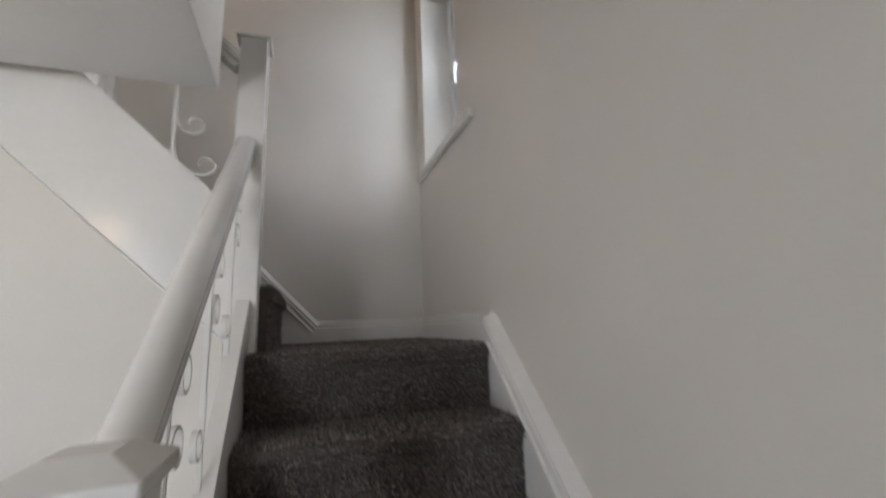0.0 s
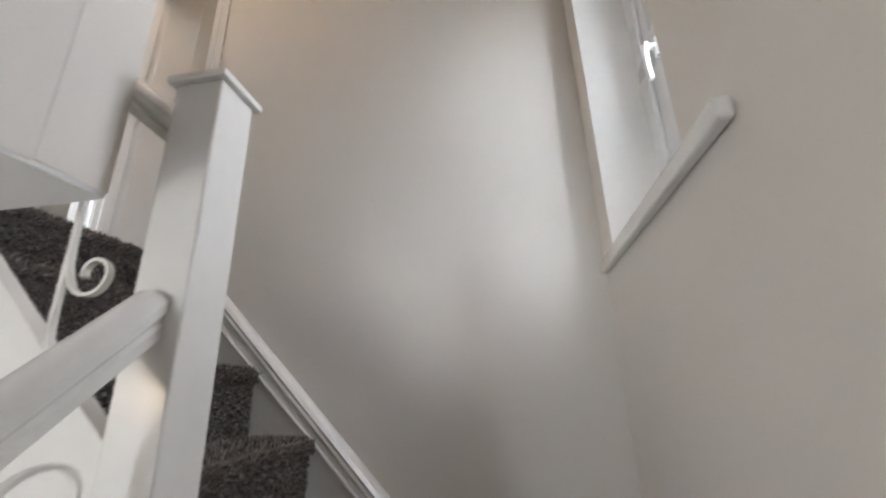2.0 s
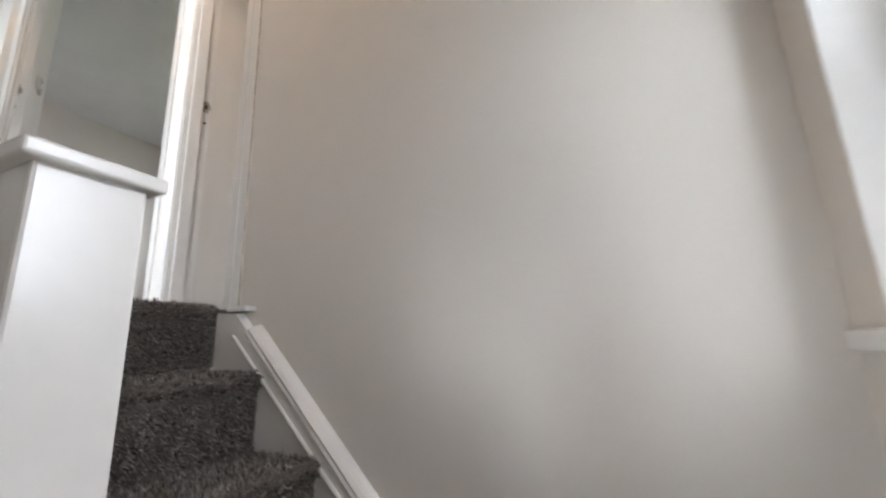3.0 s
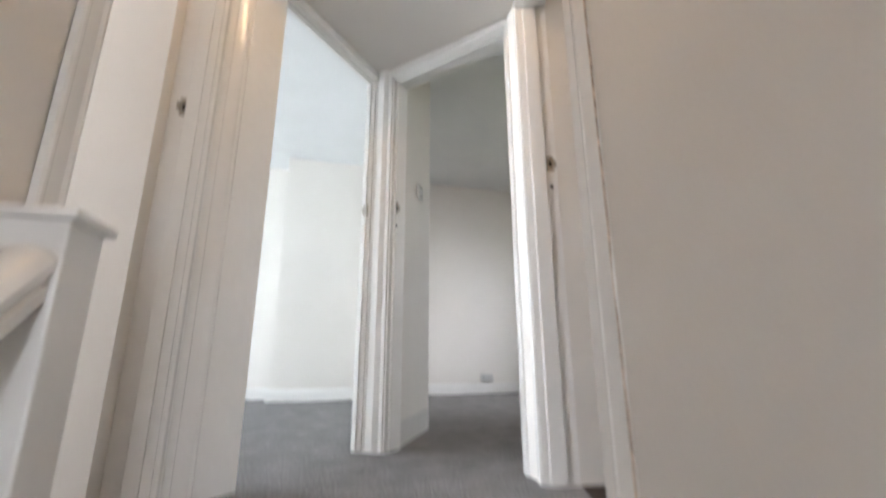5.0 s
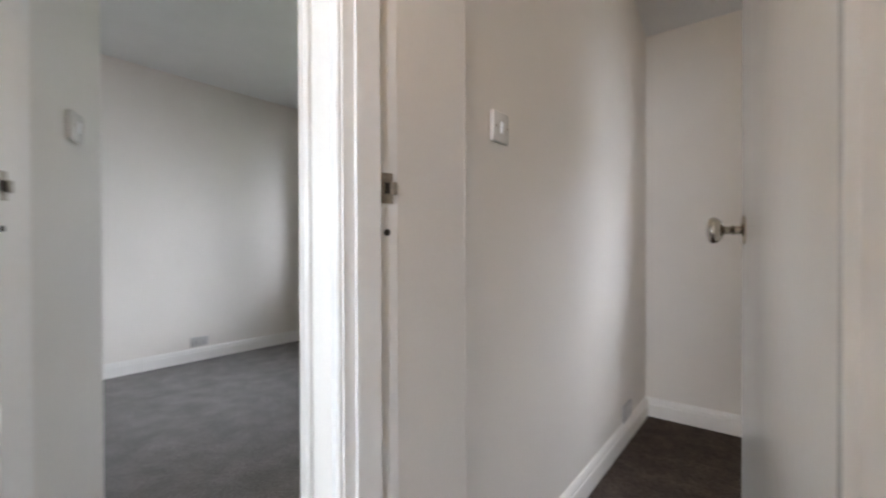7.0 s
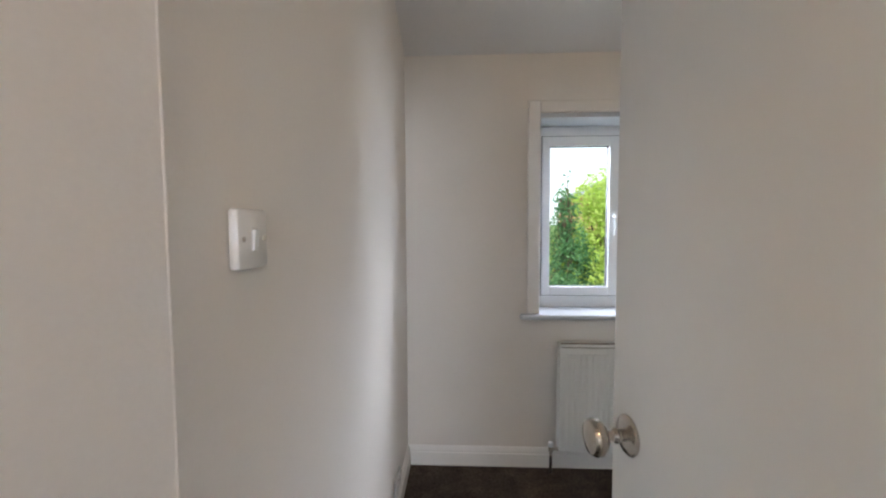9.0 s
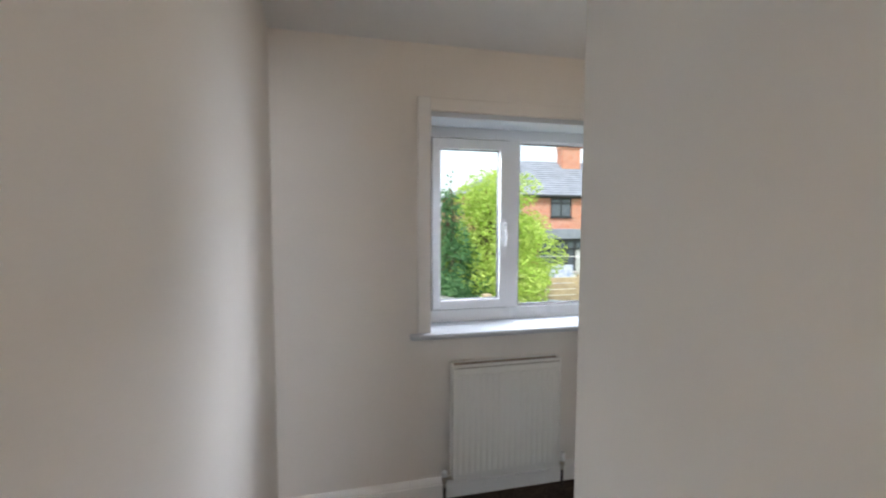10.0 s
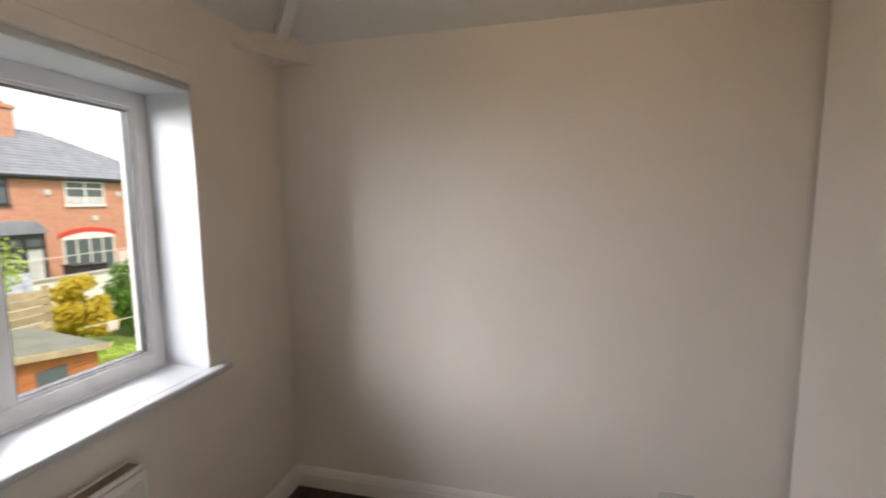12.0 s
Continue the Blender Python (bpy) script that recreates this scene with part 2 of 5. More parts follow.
# back wall with the box room window and the back bedroom window
wall("wall_back", (FAR - 0.3, Y3N), (X3E, Y3N), 0.36, HALL, TOP, "cream painted back wall with windows",
     [(1.2, 2.7, 0.9, 2.05), (FAR * -1 + 0.3 - 1.582, FAR * -1 + 0.3 - 0.522, 0.866, 1.985)])
wall("wall_far", (FAR, -4.3), (FAR, Y3N), 0.3, HALL, TOP, "cream painted far wall of the bedrooms")
wall("wall_front", (X3E + 0.3, -4.3), (FAR - 0.3, -4.3), 0.3, HALL, TOP, "cream painted front wall",
     [(1.55, 2.45, 0.85, 2.1), (2.5, 3.4, HALL + 0.1, -0.3), (3.7, 5.7, 0.85, 2.1)])
# partition between the back bedroom and the box room
wall("wall_partition_rooms", (X3W, 0.56), (X3W, Y3N), 0.10, 0, TOP, "cream painted partition with a light switch")
# chimney breast in the front bedroom
tagged(part("chimney_breast", box((FAR, -1.05, 0), (FAR + 0.33, 0.2, TOP)), M_WALL), "cream painted chimney breast", "chimney breast", kind="structure")

# doorways round the landing: face line from a to b (room side to the left of the way)
D3A, D3B = (-2.408, 0.245), (-1.643, -0.008)
D2A, D2B = (-3.035, -0.225), (-2.535, 0.245)
D1A, D1B = (-2.589, -0.755), (-3.085, -0.315)
D0A, D0B = (-1.76, -0.92), (-2.385, -0.92)
HEAD = 1.938


def reach(a, b, before, after):
    a, b = Vector(a), Vector(b)
    d = (b - a).normalized()
    return tuple(a - d * before), tuple(b + d * after)


def doorway(name, a, b, depth, before, after, label):
    """A partition with one doorway from a to b."""
    p, q = reach(a, b, before, after)
    w = (Vector(b) - Vector(a)).length
    return wall(name, p, q, depth, 0, TOP, label, [(before, before + w, 0, HEAD)])


doorway("wall_landing_box_room", D3A, D3B, 0.116, 0.0, 0.0, "cream painted partition with the box room doorway")
doorway("wall_landing_back_room", D2A, D2B, 0.11, 0.0, 0.0, "cream painted partition with the back bedroom doorway")
doorway("wall_landing_front_room", D1A, D1B, 0.05, 0.138, 0.0, "cream painted partition with the front bedroom doorway")
wall("wall_landing_front", (-0.95, -0.92), (-2.44, -0.92), 0.11, -0.222, TOP, "cream painted landing partition with a doorway",
     [(0.81, 1.435, -0.004, HEAD)])
# posts that close the corners between the doorways
tagged(part("wall_post_doorways", prism([(-2.535, 0.245), (-2.408, 0.245), (-2.360, 0.355), (-2.323, 0.56), (-2.42, 0.56), (-2.60, 0.32)], 0, TOP), M_WALL),
       "white painted post between two doorways", "door post", kind="structure")
tagged(part("wall_post_bedrooms", prism([(-3.035, -0.225), (-3.045, -0.275), (-3.085, -0.315), (-3.118, -0.352), (-3.17, -0.25), (-3.11, -0.145)], 0, TOP), M_TRIM),
       "white painted post between the bedroom doorways", "door post", kind="structure")
tagged(part("wall_post_front", prism([(-2.441, -0.921), (-2.441, -1.03), (-2.56, -1.0), (-2.535, -0.86), (-2.494, -0.842)], 0, TOP), M_WALL),
       "cream painted post beside the front bedroom doorway", "door post", kind="structure")
# stub of wall inside the back bedroom, with its switch
wall("wall_stub", (-3.11, -0.145), (-3.62, 0.115), 0.10, 0, TOP, "cream painted short wall with a light switch")
wall("wall_between_bedrooms", (-3.62, 0.115), (FAR, 0.115), 0.10, 0, TOP, "cream painted wall between the bedrooms")
wall("wall_small_room", (-2.40, -1.03), (-2.40, -4.3), 0.10, 0, TOP, "cream painted wall inside the front room")
# upper wall of the front room over the hall
wall("wall_stairwell", (-0.95, -4.3), (-0.95, -1.031), 0.11, -0.226, TOP, "white painted bulkhead wall over the stairs")

# floors
bm = bmesh.new()
for lo, hi in (((FAR, -4.3), (-1.72, 0.0)), ((FAR, 0.0), (-1.72, Y3N)), ((-1.72, -4.3), (-0.96, -0.93)), ((-1.72, -0.93), (-1.595, -0.86))):
    add_box(bm, (*lo, -0.20), (*hi, 0.0))
tagged(part("floor", bm, M_CARPET2), "grey pile carpet through the upstairs rooms", "carpet", kind="structure")
tagged(part("floor_box_room", prism([(-2.372, 0.362), (-1.60, 0.106), (X3E, 0.106), (X3E, Y3N), (X3W - 0.01, Y3N)], -0.20, 0.004), M_CARPET_DARK),
       "dark brown pile carpet of the box room", "carpet", kind="structure")
tagged(part("floor_hall", box((-3.3, -4.3, HALL - 0.1), (0.0, 0.0, HALL)), M_CARPET), "dark carpet on the hall floor", "carpet", kind="structure")
# ceilings
tagged(part("ceiling", box((FAR - 0.3, -4.6, TOP), (X3W - 0.05, Y3N + 0.36, TOP + 0.1)), M_CEIL), "white painted flat ceiling", "ceiling", kind="structure")
tagged(part("ceiling_stairs", box((X3W - 0.05, -4.6, TOP), (0.3, Y3S - 0.01, TOP + 0.1)), M_CEIL), "white painted flat ceiling over the stairs", "ceiling", kind="structure")
bm = box((-3.3, -4.3, -0.231), (-0.952, -0.922, -0.2))
add_box(bm, (-3.3, -0.922, -0.231), (-1.615, -0.80, -0.2))
tagged(part("ceiling_hall", bm, M_CEIL), "white painted hall ceiling", "ceiling", kind="structure")
tagged(part("ceiling_landing_low", prism([(-2.35, 0.26), (-2.35, -0.92), (-2.44, -0.92), (-3.12, -0.27), (-2.55, 0.26)], 1.985, TOP - 0.004), M_WALL),
       "white painted dropped ceiling over the doorways", "ceiling", kind="structure")
# sloping ceiling of the box room: rises from the back and gable walls
LOW, RISE = 2.300, 0.42
bm = bmesh.new()
run = (TOP - LOW) / RISE
pts = {"a": (X3W, Y3N, LOW), "b": (X3E, Y3N, LOW), "c": (X3E, Y3S, LOW), "d": (X3E - run, Y3S, TOP), "e": (X3E - run, Y3N - run, TOP), "f": (X3W, Y3N - run, TOP), "g": (X3W, Y3S, TOP)}
v = {k: bm.verts.new(p) for k, p in pts.items()}
for f in ("abef", "bcde", "defg"):
    bm.faces.new([v[k] for k in f])
out = bmesh.ops.extrude_face_region(bm, geom=bm.faces[:])
for e in out["geom"]:
    if isinstance(e, bmesh.types.BMVert):
        e.co.z += 0.12
tagged(part("ceiling_box_room", bm, M_CEIL), "white painted sloping ceiling", "ceiling", kind="structure")
# spandrel wall under the upper flight, and the walls of the hall
LINE = lambda x: -0.44 + 0.95 * (-1.10 - x)   # top edge of the upper flight's outer string
UPRIGHT = Matrix(((1, 0, 0, 0), (0, 0, -1, 0), (0, 1, 0, 0), (0, 0, 0, 1)))   # x, z drawings stood up; depth runs to -y
tagged(part("wall_spandrel", prism([(-3.3, HALL), (-0.91, HALL), (-0.91, LINE(-0.91) - 0.42), (-1.66, LINE(-1.66) - 0.42), (-1.66, -0.232), (-3.3, -0.232)], 0.792, 0.832, UPRIGHT), M_WALL),
       "cream painted wall under the stairs", "wall", kind="structure")
wall("wall_hall", (-3.3, -4.3), (-3.3, -0.8), 0.1, HALL, -0.2, "cream painted hall wall")

# ---- staircase ----
P_Z, P_Y = -1.118, -0.94            # quarter landing: level and front nosing
RISE_UP, RISE_LOW, GO = 0.245, 0.218, 0.227
X_IN, Y_IN = -0.825, -0.815         # open sides of the two flights
NOSES = [(-0.782, -0.893), (-1.008, -0.668), (-1.228, -0.447), (-1.460, -0.218), (-1.690, 0.0)]


def tread(profile_top, riser, depth, a, b, out, name="step"):
    """A carpeted step: rounded nosing along a to b (x, y), the tread going back against out."""
    a, b, out = Vector((*a, 0)), Vector((*b, 0)), Vector((*out, 0))
    prof = [(0.002, profile_top - riser), (0.004, profile_top - 0.065), (0.010, profile_top - 0.050)]
    prof += [(0.006 + 0.020 * math.cos(q), profile_top - 0.020 + 0.020 * math.sin(q)) for q in np.linspace(-1.2, 1.57, 8)]
    prof += [(-depth, profile_top), (-depth, profile_top - 0.10), (-0.06, profile_top - riser)]
    bm = bmesh.new()
    rows = [[bm.verts.new(p + out * u + Vector((0, 0, z))) for u, z in prof] for p in (a, b)]
    n = len(prof)
    for j in range(n):
        bm.faces.new((rows[0][j], rows[0][(j + 1) % n], rows[1][(j + 1) % n], rows[1][j]))
    bm.faces.new(rows[0])
    bm.faces.new(rows[1][::-1])
    return bm


stairs = thing("staircase", (-0.45, -0.9, HALL), "white painted staircase with dark grey carpeted steps", "staircase", kind="structure")
for i, (x, z) in enumerate(NOSES[:4]):
    smooth(part("step", tread(z, RISE_UP, 0.26, (x, Y_IN), (x, -0.030), (1, 0)), M_CARPET, stairs))
smooth(part("step", tread(0.0015, RISE_UP, 0.05, (NOSES[4][0], Y_IN - 0.03), (NOSES[4][0], -0.030), (1, 0)), M_CARPET, stairs))
bm = tread(P_Z, RISE_LOW, 0.96, (-0.025, P_Y), (X_IN, P_Y), (0, -1))
smooth(part("quarter_landing", bm, M_CARPET, stairs))
for k in range(1, 7):
    smooth(part("step", tread(P_Z - RISE_LOW * k, RISE_LOW, 0.26, (-0.025, P_Y - GO * k), (X_IN, P_Y - GO * k), (0, -1)), M_CARPET, stairs))


def pile(parent, lo, hi, out, nose, count, seed):
    """Short tufts over a step's nosing and tread, or its riser: lo and hi are corners of the patch."""
    rng = np.random.default_rng(seed)
    lo, hi, out = np.array(lo), np.array(hi), np.array(out)
    base = lo + (hi - lo) * rng.uniform(size=(count, 3))
    d = np.array(out) * 0.009 + rng.normal(size=(count, 3)) * 0.0045
    w = np.cross(d, rng.normal(size=(count, 3)))
    w *= 0.0026 / np.linalg.norm(w, axis=1)[:, None]
    verts = np.stack([base - w, base + w, base + d * 1.1], 1).reshape(-1, 3)
    mesh = bpy.data.meshes.new("carpet_pile")
    mesh.from_pydata(verts.tolist(), [], np.arange(count * 3).reshape(-1, 3).tolist())
    mesh.materials.append(M_PILE)
    ob = new("carpet_pile", mesh)
    ob.parent = parent
    ob.matrix_parent_inverse = parent.matrix_world.inverted()
    return tagged(ob, "dark grey carpet pile", kind="stuff")


for n_, (x, z) in enumerate(NOSES):
    deep = 0.245 if n_ < 4 else 0.06
    pile(stairs, (x - deep, Y_IN + 0.003, z - 0.001), (x + 0.012, -0.033, z + 0.001), (0, 0, 1), 0, 9000 if n_ < 4 else 3000, n_)
    pile(stairs, (x + 0.001, Y_IN + 0.003, z - 0.215), (x + 0.003, -0.033, z - 0.05), (1, 0, -0.3), 0, 7000, 20 + n_)
    pile(stairs, (x + 0.012, Y_IN + 0.003, z - 0.045), (x + 0.025, -0.033, z - 0.006), (1, 0, 0.3), 0, 2500, 40 + n_)
pile(stairs, (X_IN + 0.003, P_Y - 0.01, P_Z - 0.001), (-0.028, -0.02, P_Z + 0.001), (0, 0, 1), 0, 26000, 60)
for k in range(0, 5):
    y, z = P_Y - GO * k, P_Z - RISE_LOW * k
    if k:
        pile(stairs, (X_IN + 0.003, y - 0.012, z - 0.001), (-0.028, y + 0.235, z + 0.001), (0, 0, 1), 0, 9000, 70 + k)
    pile(stairs, (X_IN + 0.003, y - 0.003, z - 0.215), (-0.028, y - 0.001, z - 0.05), (0, -1, -0.3), 0, 8000, 80 + k)
    pile(stairs, (X_IN + 0.003, y - 0.025, z - 0.045), (-0.028, y - 0.012, z - 0.006), (0, -1, 0.3), 0, 3000, 90 + k)
# wall string of the upper flight, with a moulded top edge
NLINE = lambda x: -0.482 + 0.972 * (-1.212 - x)
part("wall_string", prism([(-0.612, P_Z), (-0.612, -1.010), (-1.575, -0.026), (-1.66, -0.02), (-1.66, -0.30), (-0.72, NLINE(-0.72) - 0.40)], 0.002, 0.040, UPRIGHT), M_TRIM, stairs)
MOULD = [(-0.004, -0.006), (0.034, -0.006), (0.040, 0.004), (0.036, 0.012), (0.040, 0.020), (0.030, 0.030), (0.018, 0.036), (0.004, 0.040), (-0.004, 0.040)]
part("string_moulding", sweep([(-u, v) for u, v in MOULD], [(-0.608, -0.006, -1.036), (-1.520, -0.006, -0.094)]), M_TRIM, stairs)
part("string_bead", sweep(ring(0.006, 6), [(-0.62, -0.043, -1.050), (-1.575, -0.043, -0.100)]), M_TRIM, stairs)
part("string_cap", box((-1.612, -0.050, -0.022), (-1.520, -0.002, -0.002), bevel=0.006), M_TRIM, stairs, "small white cap at the string's end")
# skirting round the quarter landing
part("landing_skirting", sweep([(u, v * 1.06) for u, v in SKIRT], [(-0.612, 0, P_Z), (0, 0, P_Z), (0, -0.950, P_Z)]), M_TRIM, stairs)
# wall string of the lower flight
SLINE = lambda y: P_Z + 0.13 + (y - (P_Y + 0.029)) * RISE_LOW / GO
UP_X = Matrix(((0, 0, -1, 0), (1, 0, 0, 0), (0, 1, 0, 0), (0, 0, 0, 1)))   # y, z drawings stood up; depth runs to -x
part("wall_string", prism([(-0.952, P_Z - 0.25), (-0.952, SLINE(-0.952)), (-2.9, SLINE(-2.9)), (-2.9, SLINE(-2.9) - 0.45)], 0.002, 0.026, UP_X), M_TRIM, stairs)
part("string_moulding", sweep([(-u, v) for u, v in MOULD], [(-0.004, -2.9, SLINE(-2.9) - 0.01), (-0.004, -0.952, SLINE(-0.952) - 0.01)]), M_TRIM, stairs)
part("string_bead", sweep(ring(0.006, 6), [(-0.029, -2.9, SLINE(-2.9) - 0.082), (-0.029, -0.955, SLINE(-0.955) - 0.082)]), M_TRIM, stairs)
# outer string of the upper flight: a broad glossy board
part("outer_string", prism([(-0.90, LINE(-0.90)), (-0.90, LINE(-0.90) - 0.45), (-1.72, LINE(-1.72) - 0.45), (-1.72, -0.004), (-1.559, -0.004)], 0.813, 0.846, UPRIGHT), M_TRIM, stairs)
part("string_groove_bead", sweep(ring(0.005, 6), [(-0.91, -0.847, LINE(-0.91) - 0.445), (-1.72, -0.847, LINE(-1.72) - 0.445)]), M_TRIM, stairs)
# outer string of the lower flight
LLINE = lambda y: P_Z + 0.13 + (y - P_Y) * RISE_LOW / GO
part("outer_string", prism([(-0.89, LLINE(-0.89)), (-2.9, LLINE(-2.9)), (-2.9, LLINE(-2.9) - 0.36), (-0.89, LLINE(-0.89) - 0.36)], 0.828, 0.868, UP_X), M_TRIM, stairs)
part("spandrel_panel", prism([(-0.89, LLINE(-0.89) - 0.36), (-2.6, LLINE(-2.6) - 0.36), (-2.6, HALL), (-0.89, HALL)], 0.840, 0.862, UP_X), M_TRIM, stairs)


def newel(x, y, z0, z1, half, label, flat=False):
    """A square post under a cap: a bevelled cushion, or a thin flat board."""
    ob = thing("newel_post", (x, y, z0), label, "newel post", "newel posts of the stairs")
    low = z1 - (0.014 if flat else 0.030)
    part("post", box((x - half, y - half, z0), (x + half, y + half, low), bevel=0.004), M_TRIM, ob)
    if flat:
        bm = box((x - half - 0.012, y - half - 0.012, low - 0.001), (x + half + 0.012, y + half + 0.012, z1), bevel=0.003)
    else:
        bm = box((x - half - 0.012, y - half - 0.012, low - 0.002), (x + half + 0.012, y + half + 0.012, z1 - 0.014), bevel=0.004)
        top = half + 0.008
        a = [bm.verts.new((x + u * top, y + v * top, z1 - 0.014)) for u, v in ((-1, -1), (1, -1), (1, 1), (-1, 1))]
        b = [bm.verts.new((x + u * top * 0.45, y + v * top * 0.45, z1 + 0.003)) for u, v in ((-1, -1), (1, -1), (1, 1), (-1, 1))]
        bm.faces.new(b)
        for i in range(4):
            bm.faces.new((a[i], a[(i + 1) % 4], b[(i + 1) % 4], b[i]))
    part("cap", bm, M_TRIM, ob)
    return ob


newel(-0.853, -0.842, -1.75, 0.022, 0.046, "tall square white newel post at the turn of the stairs", True)
newel(-0.845, -1.885, HALL, -1.150, 0.049, "square white newel post at the foot of the handrail")
newel(-1.668, -0.862, -0.40, 0.612, 0.044, "square white newel post at the top of the stairs", True)

RAIL = [(-0.030, -0.034), (0.030, -0.034), (0.030, -0.018), (0.024, -0.012), (0.034, -0.002), (0.036, 0.014), (0.028, 0.028), (0.012, 0.036),
        (-0.012, 0.036), (-0.028, 0.028), (-0.036, 0.014), (-0.034, -0.002), (-0.024, -0.012), (-0.030, -0.018)]


def spiral(centre, r, start, turns, u, v, hand=1, n=22, shrink=0.75):
    """Points of a scroll in the plane of u and v, from its outer end inwards."""
    pts = []
    for i in range(n):
        f = i / (n - 1)
        q, rr = start + hand * f * turns * 2 * math.pi, r * (1 - shrink * f)
        pts.append(Vector(centre) + (Vector(u) * math.cos(q) + Vector(v) * math.sin(q)) * rr)
    return pts


def strap(pts, normal, width=0.010, thick=0.004):
    """A flat iron strap bent along points; its broad side stands across the plane of the scroll."""
    bm = bmesh.new()
    rows = []
    for i, p in enumerate(pts):
        d = (pts[min(i + 1, len(pts) - 1)] - pts[max(i - 1, 0)]).normalized()
        s = d.cross(Vector(normal)).normalized()
        w = Vector(normal)
        rows.append([bm.verts.new(p + s * thick * a + w * width * b) for a, b in ((-1, -0.5), (1, -0.5), (1, 0.5), (-1, 0.5))])
    for a, b in zip(rows, rows[1:]):
        for j in range(4):
            bm.faces.new((a[j], a[(j + 1) % 4], b[(j + 1) % 4], b[j]))
    bm.faces.new(rows[0])
    bm.faces.new(rows[-1][::-1])
    return bm


def scroll_bar(rail, foot, z0, z1, u, normal, curls):
    """An upright iron bar with hooks (offset, depth under its top, radius, way) thrown off it; way 1 sweeps below the curl, -1 over it."""
    bm = box((-0.005, -0.005, z0), (0.005, 0.005, z1), Matrix.Translation((*foot, 0)), 0.0015)
    part("bar", bm, M_IRON, rail)
    up, u = Vector((0, 0, 1)), Vector(u)
    for off, drop, r, way in curls:
        c = Vector((*foot, z1 - drop)) + u * off
        a, b, d = Vector((*foot, min(c.z + 0.085 * way, z1 - 0.004))), Vector((*foot, c.z - r * 1.15 * way)), c - up * r * way
        arm = [a * (1 - f) ** 2 + b * 2 * f * (1 - f) + d * f * f for f in np.linspace(0, 1, 9)]
        side = u if off > 0 else -u
        curl = spiral(c, r, -math.pi / 2, 0.80, side, up * way, 1, 22, 0.55)
        smooth(part("scroll", strap(arm + curl[1:], normal, 0.013, 0.0030), M_IRON, rail, "curled flat iron scroll"), 60)


def balustrade(a, b, drop, spots, u, normal, curls, label):
    """A moulded handrail from a to b with scrolled iron bars under it."""
    ob = thing("balustrade", tuple((Vector(a) + Vector(b)) / 2), label, "stair balustrade", "balustrades of the stairs")
    smooth(part("handrail", sweep([(x * 0.86, z * 0.9) for x, z in RAIL], [a, b]), M_TRIM, ob), 35)
    for f in spots:
        p = Vector(a).lerp(Vector(b), f)
        scroll_bar(ob, (p.x, p.y), p.z - drop, p.z - 0.030, u, normal, curls)
    return ob


balustrade((-0.858, -1.850, -1.262), (-0.862, -0.882, -0.405), 0.60, (0.262, 0.540, 0.818), (0, 1, 0), (1, 0, 0), ((0.080, 0.052, 0.040, -1), (0.055, 0.166, 0.038, -1), (-0.046, 0.430, 0.034, 1)),
           "white moulded handrail with scrolled iron balusters beside the lower steps")
balustrade((-0.898, -0.834, -0.075), (-1.626, -0.852, 0.532), 0.585, (0.270,), (1, 0, 0), (0, 1, 0), ((0.060, 0.385, 0.037, 1), (0.100, 0.530, 0.038, 1)),
           "white handrail with scrolled iron balusters beside the upper steps")

# ---- skirtings ----
skirting([(X3W, 0.50), (X3W, Y3N), (X3E, Y3N), (X3E, Y3S), (-1.60, Y3S)], 0)
skirting([(FAR, 0.115), (FAR, Y3N), (-2.40, Y3N)], 0)
skirting([(-3.62, 0.117), (-3.115, -0.140)], 0)
skirting([(FAR, -2.5), (FAR, -1.05), (FAR + 0.33, -1.05), (FAR + 0.33, 0.015)], 0)


# ---- door frames ----
ARCH = [(0, 0), (0.068, 0), (0.068, 0.010), (0.063, 0.013), (0.056, 0.013), (0.052, 0.011), (0.020, 0.011), (0.012, 0.014), (0.004, 0.013), (0, 0.009)]


